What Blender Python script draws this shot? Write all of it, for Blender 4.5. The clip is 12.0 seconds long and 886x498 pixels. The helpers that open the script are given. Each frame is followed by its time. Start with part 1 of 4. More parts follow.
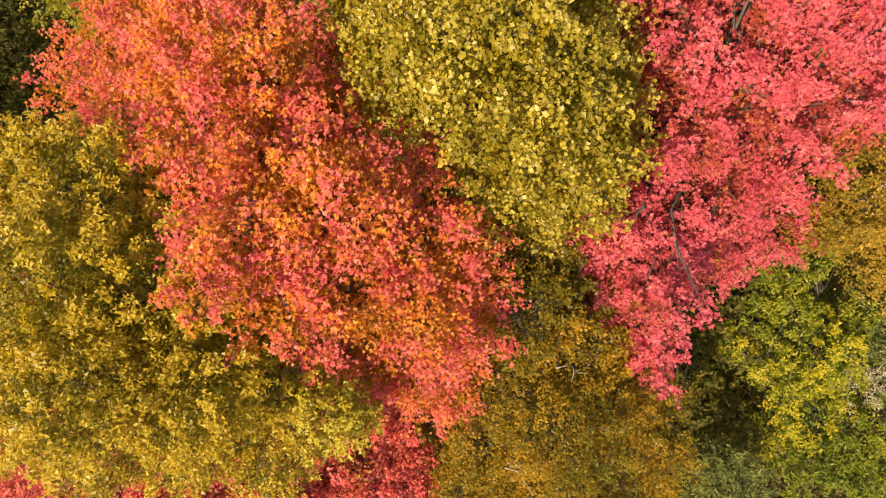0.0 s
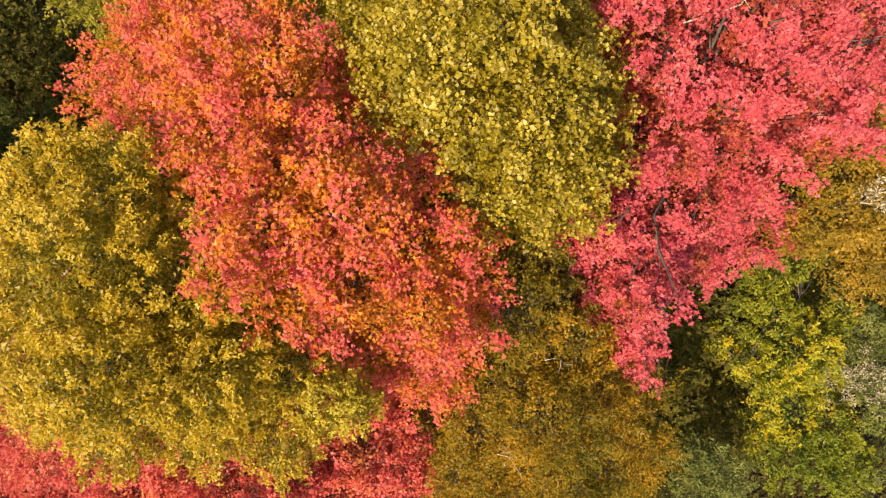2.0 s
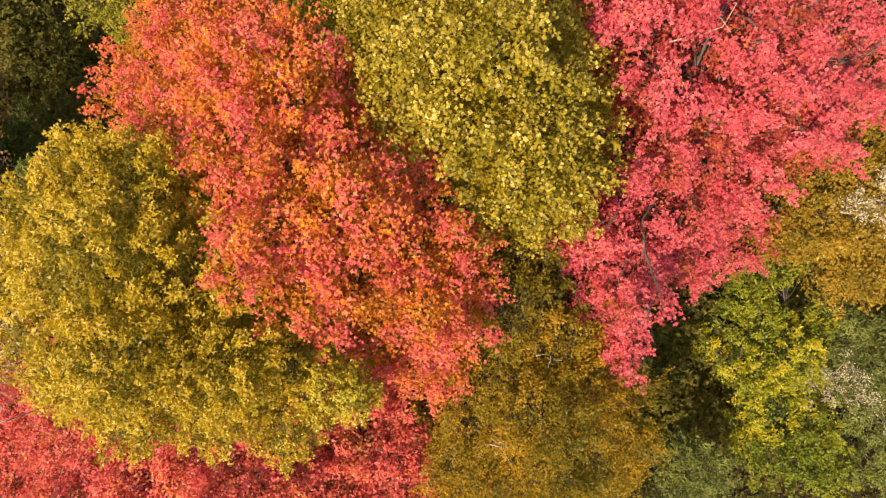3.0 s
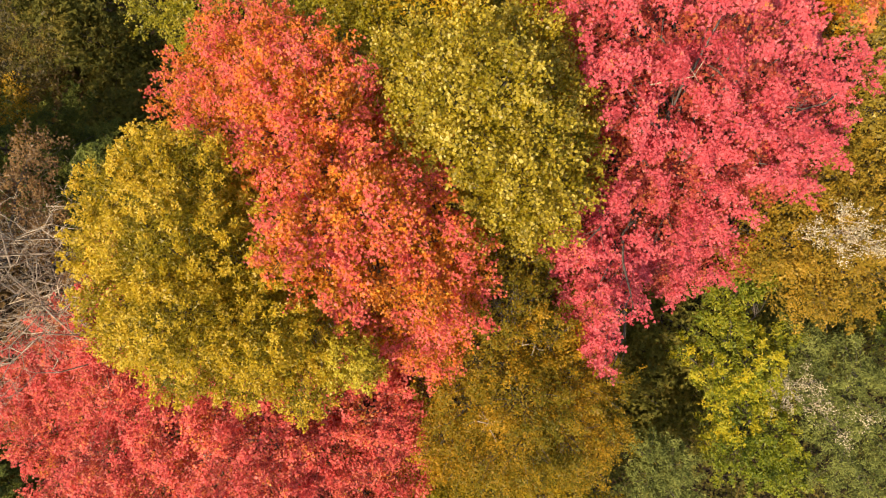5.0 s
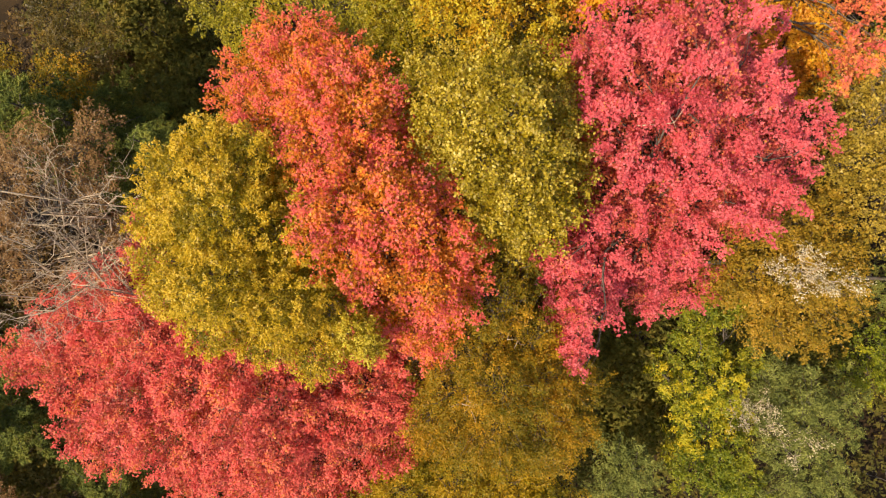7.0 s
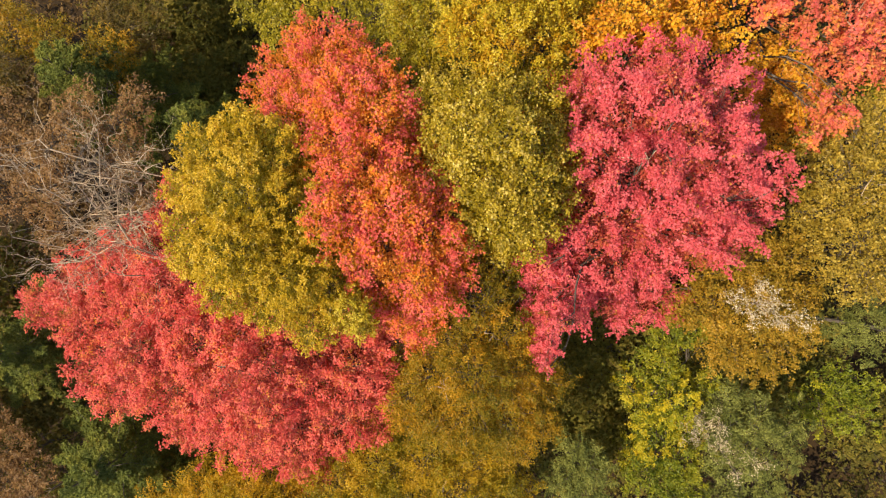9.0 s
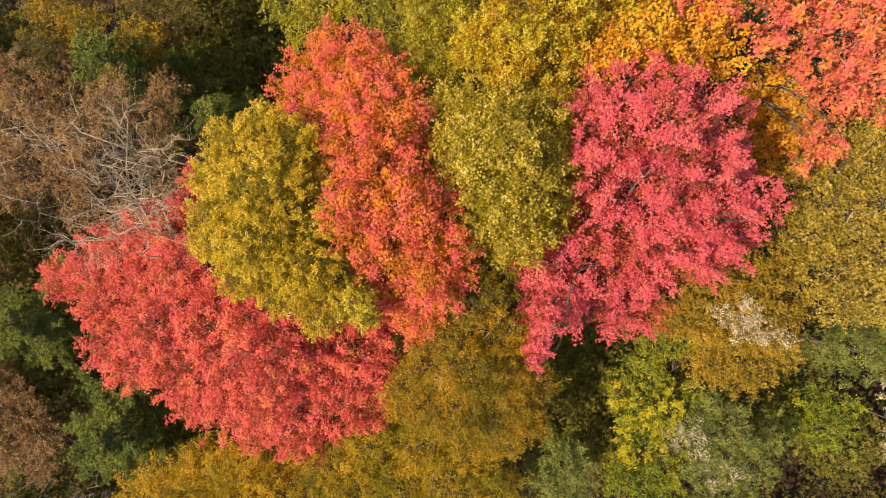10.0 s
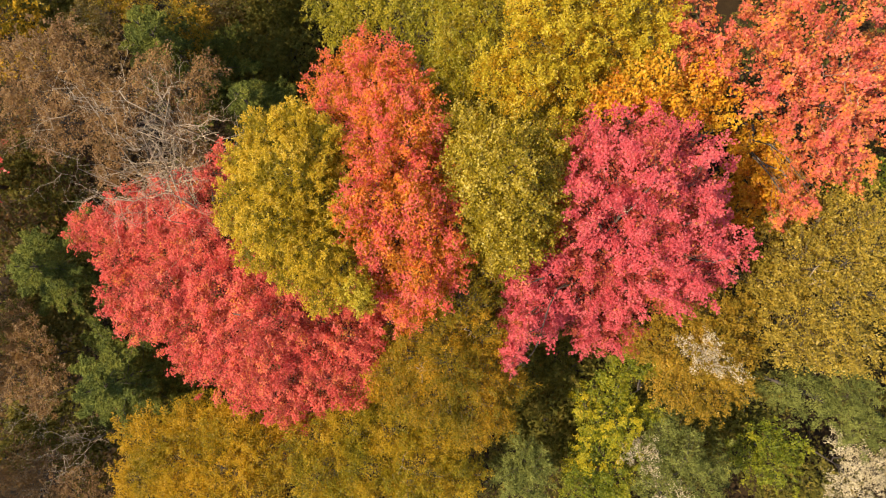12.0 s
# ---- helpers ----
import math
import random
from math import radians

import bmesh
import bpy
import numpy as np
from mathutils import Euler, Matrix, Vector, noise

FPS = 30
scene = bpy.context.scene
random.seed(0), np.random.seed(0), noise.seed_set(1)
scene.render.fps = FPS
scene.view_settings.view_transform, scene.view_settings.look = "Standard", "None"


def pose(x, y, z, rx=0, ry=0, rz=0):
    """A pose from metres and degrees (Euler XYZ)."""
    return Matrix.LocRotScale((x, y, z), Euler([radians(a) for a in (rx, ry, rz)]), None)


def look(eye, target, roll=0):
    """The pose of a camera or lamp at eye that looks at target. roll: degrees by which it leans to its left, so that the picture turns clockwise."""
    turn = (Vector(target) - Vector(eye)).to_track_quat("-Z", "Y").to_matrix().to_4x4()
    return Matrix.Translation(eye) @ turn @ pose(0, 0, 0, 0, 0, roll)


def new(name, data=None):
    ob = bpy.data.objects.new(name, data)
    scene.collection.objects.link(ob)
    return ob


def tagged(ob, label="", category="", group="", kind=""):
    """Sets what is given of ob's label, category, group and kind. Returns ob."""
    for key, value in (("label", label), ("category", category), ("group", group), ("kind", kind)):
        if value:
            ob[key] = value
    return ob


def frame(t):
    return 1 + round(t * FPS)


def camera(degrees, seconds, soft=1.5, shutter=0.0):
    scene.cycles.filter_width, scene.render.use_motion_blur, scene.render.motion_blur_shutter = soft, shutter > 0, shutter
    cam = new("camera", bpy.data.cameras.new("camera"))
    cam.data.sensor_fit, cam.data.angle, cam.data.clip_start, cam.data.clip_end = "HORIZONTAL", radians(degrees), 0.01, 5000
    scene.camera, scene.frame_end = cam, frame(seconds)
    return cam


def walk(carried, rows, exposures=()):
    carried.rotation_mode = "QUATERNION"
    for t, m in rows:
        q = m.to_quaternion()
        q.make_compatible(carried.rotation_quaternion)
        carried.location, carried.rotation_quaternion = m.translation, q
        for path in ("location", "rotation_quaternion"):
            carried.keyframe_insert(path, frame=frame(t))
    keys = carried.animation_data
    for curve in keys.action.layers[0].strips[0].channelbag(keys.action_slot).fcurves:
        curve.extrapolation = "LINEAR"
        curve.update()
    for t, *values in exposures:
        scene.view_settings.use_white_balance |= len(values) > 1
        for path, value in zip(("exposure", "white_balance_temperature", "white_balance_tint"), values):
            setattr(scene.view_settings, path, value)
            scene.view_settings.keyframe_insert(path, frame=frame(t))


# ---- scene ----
# Camera: a drone that climbs straight up over the crowns and turns slowly.
cam = camera(72, 12.0, soft=1.15)
PATH = [
    (0, 0.000, 0.000, 22.700, 0.26, -0.16, 0.00),
    (0.5, -0.013, -0.024, 22.849, 0.38, -0.20, 0.02),
    (1, -0.018, -0.013, 23.008, 0.37, -0.22, 0.19),
    (1.5, 0.001, -0.016, 23.185, 0.44, -0.18, 0.29),
    (2, 0.050, -0.027, 23.399, 0.35, -0.03, 0.61),
    (2.5, 0.085, -0.032, 23.644, 0.31, -0.02, 1.04),
    (3, 0.091, -0.016, 23.973, 0.27, 0.06, 1.70),
    (5, 0.111, -0.071, 25.574, 0.37, 0.56, 5.41),
    (5.5, 0.144, -0.079, 25.970, 0.55, 0.72, 6.67),
    (6, 0.120, -0.148, 26.430, 0.78, 0.83, 8.19),
    (6.5, 0.146, -0.231, 26.855, 1.03, 0.93, 9.65),
    (7, 0.203, -0.266, 27.289, 1.20, 1.03, 11.37),
    (9, 0.501, -0.305, 28.911, 1.38, 1.22, 18.00),
    (9.5, 0.521, -0.336, 29.346, 1.54, 1.36, 19.65),
    (10, 0.536, -0.348, 29.832, 1.58, 1.46, 21.53),
    (10.5, 0.606, -0.328, 30.263, 1.52, 1.54, 23.36),
    (11, 0.641, -0.270, 30.665, 1.48, 1.53, 25.30),
    (11.5, 0.634, -0.218, 31.047, 1.49, 1.49, 27.16),
    (12, 0.637, -0.166, 31.451, 1.47, 1.44, 29.19),
]
walk(cam, [(t, pose(x, y, z, rx, ry, rz)) for t, x, y, z, rx, ry, rz in PATH], [(0, 0.94, 7150, 13), (12, 0.94, 7150, 13)])

# ---- world and sun ----
SUN_FROM = (-0.809, -0.588, 1.280)      # towards the sun
world = bpy.data.worlds.new("sky")
scene.world = world
world.use_nodes = True
sky = world.node_tree.nodes.new("ShaderNodeTexSky")
sky.sky_type, sky.sun_disc = "NISHITA", False
sky.sun_elevation = math.atan2(SUN_FROM[2], math.hypot(SUN_FROM[0], SUN_FROM[1]))
sky.sun_rotation = math.atan2(SUN_FROM[0], SUN_FROM[1])
back = world.node_tree.nodes["Background"]
back.inputs["Strength"].default_value = 0.15
world.node_tree.links.new(sky.outputs["Color"], back.inputs["Color"])
sun_data = bpy.data.lights.new("sun", "SUN")
sun_data.energy, sun_data.angle, sun_data.color = 5.0, radians(0.55), (1.0, 0.90, 0.74)
sun = new("sun", sun_data)
sun.matrix_world = look(Vector(SUN_FROM) * 60, (0, 0, 0))


# ---- materials ----
def nodes_of(name):
    mat = bpy.data.materials.new(name)
    mat.use_nodes = True
    tree = mat.node_tree
    return mat, tree, tree.nodes["Principled BSDF"], tree.links


def ramp_of(tree, colours):
    ramp = tree.nodes.new("ShaderNodeValToRGB")
    while len(ramp.color_ramp.elements) < len(colours):
        ramp.color_ramp.elements.new(0.5)
    for e, (p, c) in zip(ramp.color_ramp.elements, colours):
        e.position, e.color = p, (*c, 1)
    return ramp


def leaf_material(name, colours, patch=1.5, spread=0.42, through_light=0.55, rough=0.45, gloss=0.30):
    """Thin leaves: each one takes its own tint, patches of the crown lean to one end of the range, and light passes through."""
    mat, tree, bsdf, links = nodes_of(name)
    geo = tree.nodes.new("ShaderNodeNewGeometry")
    tex = tree.nodes.new("ShaderNodeTexNoise")
    tex.inputs["Scale"].default_value, tex.inputs["Detail"].default_value = patch, 4.0
    links.new(geo.outputs["Position"], tex.inputs["Vector"])
    wide = tree.nodes.new("ShaderNodeMapRange")
    wide.inputs["From Min"].default_value, wide.inputs["From Max"].default_value = 0.32, 0.68
    links.new(tex.outputs["Fac"], wide.inputs["Value"])
    mix = tree.nodes.new("ShaderNodeMix")
    mix.inputs["Factor"].default_value = spread
    links.new(wide.outputs["Result"], mix.inputs["A"])
    links.new(geo.outputs["Random Per Island"], mix.inputs["B"])
    ramp = ramp_of(tree, colours)
    links.new(mix.outputs["Result"], ramp.inputs["Fac"])
    spots = tree.nodes.new("ShaderNodeTexNoise")
    spots.inputs["Scale"].default_value, spots.inputs["Detail"].default_value = 45.0, 2.0
    links.new(geo.outputs["Position"], spots.inputs["Vector"])
    tone = tree.nodes.new("ShaderNodeHueSaturation")
    vary = tree.nodes.new("ShaderNodeMapRange")
    vary.inputs["To Min"].default_value, vary.inputs["To Max"].default_value = 0.6, 1.4
    links.new(spots.outputs["Fac"], vary.inputs["Value"])
    links.new(vary.outputs["Result"], tone.inputs["Value"])
    links.new(ramp.outputs["Color"], tone.inputs["Color"])
    links.new(tone.outputs["Color"], bsdf.inputs["Base Color"])
    bsdf.inputs["Roughness"].default_value = rough
    bsdf.inputs["Specular IOR Level"].default_value = gloss
    glow = tree.nodes.new("ShaderNodeBsdfTranslucent")
    links.new(tone.outputs["Color"], glow.inputs["Color"])
    both = tree.nodes.new("ShaderNodeMixShader")
    both.inputs["Fac"].default_value = through_light
    links.new(bsdf.outputs["BSDF"], both.inputs[1])
    links.new(glow.outputs["BSDF"], both.inputs[2])
    links.new(both.outputs["Shader"], tree.nodes["Material Output"].inputs["Surface"])
    return mat


def rough_material(name, colours, scale=6.0, fine=40.0, bump=0.4, rough=0.9, stretch=(1, 1, 1)):
    mat, tree, bsdf, links = nodes_of(name)
    geo = tree.nodes.new("ShaderNodeNewGeometry")
    size = tree.nodes.new("ShaderNodeMapping")
    size.inputs["Scale"].default_value = stretch
    links.new(geo.outputs["Position"], size.inputs["Vector"])
    a, b = tree.nodes.new("ShaderNodeTexNoise"), tree.nodes.new("ShaderNodeTexNoise")
    a.inputs["Scale"].default_value, a.inputs["Detail"].default_value = scale, 6
    b.inputs["Scale"].default_value, b.inputs["Detail"].default_value = fine, 4
    for n in (a, b):
        links.new(size.outputs["Vector"], n.inputs["Vector"])
    mix = tree.nodes.new("ShaderNodeMix")
    mix.inputs["Factor"].default_value = 0.5
    links.new(a.outputs["Fac"], mix.inputs["A"])
    links.new(b.outputs["Fac"], mix.inputs["B"])
    ramp = ramp_of(tree, colours)
    links.new(mix.outputs["Result"], ramp.inputs["Fac"])
    links.new(ramp.outputs["Color"], bsdf.inputs["Base Color"])
    bsdf.inputs["Roughness"].default_value, bsdf.inputs["Specular IOR Level"].default_value = rough, 0.12
    relief = tree.nodes.new("ShaderNodeBump")
    relief.inputs["Strength"].default_value, relief.inputs["Distance"].default_value = bump, 0.03
    links.new(b.outputs["Fac"], relief.inputs["Height"])
    links.new(relief.outputs["Normal"], bsdf.inputs["Normal"])
    return mat


LEAF = {
    "orange": leaf_material("orange_maple_leaf", [(0.0, (0.46, 0.055, 0.035)), (0.26, (0.70, 0.13, 0.11)), (0.48, (0.76, 0.175, 0.11)), (0.65, (0.70, 0.20, 0.030)), (0.85, (0.72, 0.30, 0.025)), (1.0, (0.76, 0.48, 0.06))], patch=1.8),
    "pink": leaf_material("pink_maple_leaf", [(0.0, (0.38, 0.045, 0.046)), (0.25, (0.60, 0.09, 0.098)), (0.65, (0.70, 0.14, 0.145)), (0.88, (0.74, 0.18, 0.16)), (0.96, (0.72, 0.28, 0.06)), (1.0, (0.74, 0.45, 0.06))], patch=1.8, spread=0.5),
    "red": leaf_material("red_maple_leaf", [(0.0, (0.40, 0.042, 0.034)), (0.25, (0.60, 0.085, 0.07)), (0.55, (0.68, 0.135, 0.095)), (0.8, (0.70, 0.18, 0.075)), (1.0, (0.70, 0.36, 0.04))], patch=1.2, spread=0.5),
    "birch": leaf_material("yellow_birch_leaf", [(0.0, (0.22, 0.155, 0.010)), (0.35, (0.41, 0.28, 0.014)), (0.7, (0.61, 0.41, 0.024)), (1.0, (0.74, 0.56, 0.10))], patch=1.2, spread=0.55),
    "poplar": leaf_material("yellow_poplar_leaf", [(0.0, (0.18, 0.135, 0.012)), (0.35, (0.34, 0.25, 0.018)), (0.7, (0.54, 0.40, 0.032)), (1.0, (0.70, 0.56, 0.14))], spread=0.7, gloss=0.42),
    # inner leaves: their own duller hue, plus the crown's shade put into the colour
    "shaded_orange": leaf_material("shaded_orange_leaf", [(0.0, (0.34, 0.09, 0.012)), (0.5, (0.52, 0.17, 0.015)), (1.0, (0.62, 0.30, 0.02))]),
    "shaded_red": leaf_material("shaded_red_leaf", [(0.0, (0.28, 0.042, 0.034)), (0.5, (0.48, 0.085, 0.06)), (0.85, (0.56, 0.17, 0.045)), (1.0, (0.55, 0.33, 0.04))]),
    "shaded_coral": leaf_material("shaded_coral_leaf", [(0.0, (0.42, 0.08, 0.045)), (0.5, (0.60, 0.15, 0.07)), (1.0, (0.68, 0.38, 0.05))]),
    "shaded_yellow": leaf_material("shaded_green_yellow_leaf", [(0.0, (0.14, 0.125, 0.008)), (0.5, (0.29, 0.215, 0.010)), (1.0, (0.44, 0.31, 0.015))]),
    "leafgreen": leaf_material("olive_green_birch_leaf", [(0.0, (0.13, 0.125, 0.010)), (0.4, (0.27, 0.235, 0.014)), (0.75, (0.42, 0.33, 0.020)), (1.0, (0.58, 0.44, 0.05))], patch=0.9, spread=0.55),
    "lemon": leaf_material("lemon_birch_leaf", [(0.0, (0.28, 0.21, 0.012)), (0.4, (0.50, 0.37, 0.018)), (0.8, (0.64, 0.49, 0.045)), (1.0, (0.66, 0.42, 0.04))], spread=0.65),
    "bronze": leaf_material("bronze_beech_leaf", [(0.0, (0.085, 0.075, 0.008)), (0.3, (0.175, 0.14, 0.011)), (0.55, (0.29, 0.18, 0.012)), (0.8, (0.46, 0.24, 0.014)), (1.0, (0.68, 0.42, 0.04))], patch=0.7, spread=0.45, gloss=0.18),
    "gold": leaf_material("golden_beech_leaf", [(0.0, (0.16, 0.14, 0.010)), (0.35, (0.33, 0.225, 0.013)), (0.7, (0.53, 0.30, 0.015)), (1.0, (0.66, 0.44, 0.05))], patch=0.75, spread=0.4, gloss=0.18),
    "ochre": leaf_material("ochre_beech_leaf", [(0.0, (0.12, 0.115, 0.010)), (0.35, (0.26, 0.205, 0.012)), (0.7, (0.44, 0.265, 0.014)), (1.0, (0.62, 0.42, 0.045))], patch=0.8, spread=0.42, gloss=0.18),
    "ochre_oak": leaf_material("ochre_oak_leaf", [(0.0, (0.15, 0.11, 0.014)), (0.4, (0.29, 0.19, 0.018)), (0.75, (0.43, 0.25, 0.026)), (1.0, (0.62, 0.42, 0.08))], patch=1.6, spread=0.5, gloss=0.18),
    "bright_amber": leaf_material("bright_amber_leaf", [(0.0, (0.42, 0.12, 0.03)), (0.35, (0.62, 0.27, 0.02)), (0.7, (0.70, 0.40, 0.025)), (1.0, (0.76, 0.52, 0.06))], patch=1.4),
    "green": leaf_material("green_cherry_leaf", [(0.0, (0.06, 0.09, 0.010)), (0.35, (0.155, 0.185, 0.013)), (0.7, (0.27, 0.27, 0.018)), (1.0, (0.50, 0.41, 0.028))], patch=0.6, spread=0.5),
    "olive": leaf_material("olive_leaf", [(0.0, (0.13, 0.10, 0.014)), (0.4, (0.31, 0.22, 0.028)), (0.8, (0.50, 0.345, 0.045)), (1.0, (0.64, 0.49, 0.11))], spread=0.65),
    "amber": leaf_material("amber_maple_leaf", [(0.0, (0.34, 0.10, 0.012)), (0.4, (0.55, 0.23, 0.018)), (0.75, (0.66, 0.36, 0.022)), (1.0, (0.72, 0.48, 0.05))], patch=2.0),
    "coral": leaf_material("coral_maple_leaf", [(0.0, (0.50, 0.075, 0.06)), (0.28, (0.66, 0.14, 0.11)), (0.52, (0.70, 0.195, 0.10)), (0.74, (0.72, 0.29, 0.055)), (1.0, (0.76, 0.47, 0.05))], patch=2.0, spread=0.38),
    "brown": leaf_material("brown_alder_leaf", [(0.0, (0.045, 0.038, 0.008)), (0.5, (0.115, 0.08, 0.013)), (0.85, (0.22, 0.14, 0.02)), (1.0, (0.36, 0.20, 0.03))], gloss=0.25),
    "russet": leaf_material("russet_oak_leaf", [(0.0, (0.10, 0.055, 0.018)), (0.5, (0.25, 0.135, 0.045)), (1.0, (0.40, 0.235, 0.08))]),
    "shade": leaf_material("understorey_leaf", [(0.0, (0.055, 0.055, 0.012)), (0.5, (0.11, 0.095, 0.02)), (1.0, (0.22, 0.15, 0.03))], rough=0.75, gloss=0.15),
    "hollow": leaf_material("hollow_hazel_leaf", [(0.0, (0.075, 0.075, 0.014)), (0.5, (0.15, 0.135, 0.022)), (1.0, (0.28, 0.20, 0.035))], rough=0.7, gloss=0.15),
    "lime": leaf_material("lime_yellow_leaf", [(0.0, (0.10, 0.14, 0.012)), (0.5, (0.25, 0.265, 0.016)), (0.8, (0.40, 0.36, 0.02)), (1.0, (0.60, 0.43, 0.024))], patch=0.7, spread=0.4),
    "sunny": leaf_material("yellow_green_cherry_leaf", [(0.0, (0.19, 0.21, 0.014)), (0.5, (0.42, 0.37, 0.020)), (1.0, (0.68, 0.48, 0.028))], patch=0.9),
    "pale_lime": leaf_material("pale_yellow_birch_leaf", [(0.0, (0.28, 0.22, 0.014)), (0.5, (0.50, 0.395, 0.022)), (1.0, (0.72, 0.58, 0.10))]),
    "rust": leaf_material("rust_undergrowth_leaf", [(0.0, (0.05, 0.03, 0.009)), (0.5, (0.13, 0.075, 0.02)), (1.0, (0.24, 0.14, 0.035))], rough=0.7),
    "needle": leaf_material("dark_green_needle", [(0.0, (0.04, 0.055, 0.012)), (0.5, (0.105, 0.12, 0.018)), (1.0, (0.24, 0.225, 0.035))], through_light=0.25, rough=0.7, gloss=0.15),
    "greyneedle": leaf_material("grey_green_needle", [(0.0, (0.055, 0.066, 0.014)), (0.5, (0.12, 0.13, 0.025)), (1.0, (0.25, 0.245, 0.055))], through_light=0.25, rough=0.7, gloss=0.15),
    "lichen": leaf_material("pale_lichen", [(0.0, (0.28, 0.22, 0.12)), (0.6, (0.46, 0.38, 0.22)), (1.0, (0.64, 0.55, 0.36))], through_light=0.05, rough=0.9, gloss=0.1),
}
BARK = rough_material("grey_bark", [(0.25, (0.04, 0.03, 0.022)), (0.5, (0.09, 0.072, 0.055)), (0.75, (0.20, 0.17, 0.14))], stretch=(3, 3, 0.6))
PALE_BARK = rough_material("pale_weathered_bark", [(0.25, (0.17, 0.115, 0.07)), (0.5, (0.38, 0.29, 0.19)), (0.75, (0.62, 0.50, 0.35))], stretch=(2, 2, 0.8))
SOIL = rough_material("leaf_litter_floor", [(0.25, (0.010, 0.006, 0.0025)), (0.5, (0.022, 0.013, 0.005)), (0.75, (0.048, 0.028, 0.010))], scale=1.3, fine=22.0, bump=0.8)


# ---- building blocks ----
def mesh_of(name, verts, faces, mat):
    """A mesh from arrays of corners and of faces that all have the same number of corners."""
    me = bpy.data.meshes.new(name)
    n, k = faces.shape
    me.vertices.add(len(verts))
    me.vertices.foreach_set("co", np.ascontiguousarray(verts, np.float32).ravel())
    me.loops.add(n * k)
    me.loops.foreach_set("vertex_index", np.ascontiguousarray(faces, np.int32).ravel())
    me.polygons.add(n)
    me.polygons.foreach_set("loop_start", np.arange(0, n * k, k, dtype=np.int32))
    me.update(calc_edges=True)
    me.materials.append(mat)
    return me


def part(name, me, parent, label="", kind=""):
    ob = new(name, me)
    ob.parent = parent
    return tagged(ob, label=label, kind=kind)


def tubes(paths, sides=6):
    """Tapered tubes: each path is a list of (x, y, z, radius)."""
    verts, faces, base = [], [], 0
    turn = np.arange(sides) * 2 * np.pi / sides
    for path in paths:
        p = np.asarray(path, float)
        way = np.gradient(p[:, :3], axis=0)
        way /= np.linalg.norm(way, axis=1)[:, None] + 1e-9
        ref = np.where(np.abs(way[:, 2:3]) > 0.8, [[1.0, 0, 0]], [[0, 0, 1.0]])
        a = np.cross(way, ref)
        a /= np.linalg.norm(a, axis=1)[:, None] + 1e-9
        b = np.cross(way, a)
        ring = p[:, None, :3] + p[:, None, 3:] * (np.cos(turn)[None, :, None] * a[:, None] + np.sin(turn)[None, :, None] * b[:, None])
        verts.append(ring.reshape(-1, 3))
        for i in range(len(p) - 1):
            for j in range(sides):
                k = (j + 1) % sides
                faces.append((base + i * sides + j, base + i * sides + k, base + (i + 1) * sides + k, base + (i + 1) * sides + j))
        base += len(p) * sides
    return np.concatenate(verts), np.array(faces)


def bend(rng, a, b, r0, r1, steps=6, sag=0.12, wander=0.05):
    """A crooked branch from a to b that rises first and then leans over."""
    a, b = np.asarray(a, float), np.asarray(b, float)
    far = np.linalg.norm(b - a)
    s = np.linspace(0, 1, steps)
    p = a + (b - a) * s[:, None]
    p[:, 2] += sag * far * np.sin(np.pi * s)
    p[1:-1] += rng.normal(0, wander * far * 0.5, (steps - 2, 3))
    return np.c_[p, r0 + (r1 - r0) * s]


COARSE = np.array([(-0.5, 0, 0), (-0.02, -0.5, 0.10), (0.5, 0, -0.06), (-0.02, 0.5, 0.10)])
COARSE_FACES = np.array([(0, 1, 2), (0, 2, 3)])
MAPLE = np.array([(-0.38, 0, 0), (-0.06, -0.5, 0.08), (0.07, -0.17, 0.03), (0.52, 0, -0.08), (0.07, 0.17, 0.03), (-0.06, 0.5, 0.08)])
MAPLE_FACES = np.array([(0, 1, 2, 3), (0, 3, 4, 5)])
SLIVER = np.array([(-0.45, -0.28, 0), (-0.1, 0.55, 0.05), (0.6, -0.2, -0.03)])
SLIVER_FACES = np.array([(0, 1, 2)])
SHAPES = {"sliver": (SLIVER, SLIVER_FACES), "coarse": (COARSE, COARSE_FACES), "maple": (MAPLE, MAPLE_FACES)}


def leaves(name, rng, place, normal, length, width, mat, shape="coarse", inner=None, deep=None):
    """One mesh of many folded leaves at the given places."""
    n = len(place)
    normal = normal / (np.linalg.norm(normal, axis=1)[:, None] + 1e-9)
    along = np.cross(normal, rng.normal(size=(n, 3)))
    along /= np.linalg.norm(along, axis=1)[:, None] + 1e-9
    side = np.cross(normal, along)
    size = length * rng.uniform(0.65, 1.3, n)
    form, face = SHAPES[shape]
    u, v, w = (form[None, :, i, None] for i in range(3))
    verts = place[:, None] + size[:, None, None] * (u * along[:, None] + v * (width / length) * side[:, None] + w * rng.uniform(-1, 3, n)[:, None, None] * normal[:, None])
    faces = face[None] + (np.arange(n) * len(form))[:, None, None]
    me = mesh_of(name, verts.reshape(-1, 3), faces.reshape(-1, face.shape[1]), mat)
    # deep leaves take the inner colour, which carries painted shade
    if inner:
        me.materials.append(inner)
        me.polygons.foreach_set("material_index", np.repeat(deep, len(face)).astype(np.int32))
    return me


def spaced(d, gap):
    """Those of the unit directions d that keep at least that gap from one another."""
    near = d @ d.T > 1 - gap * gap / 2
    free, kept = np.ones(len(d), bool), []
    for i in range(len(d)):
        if free[i]:
            kept.append(i)
            free &= ~near[i]
    return d[kept]


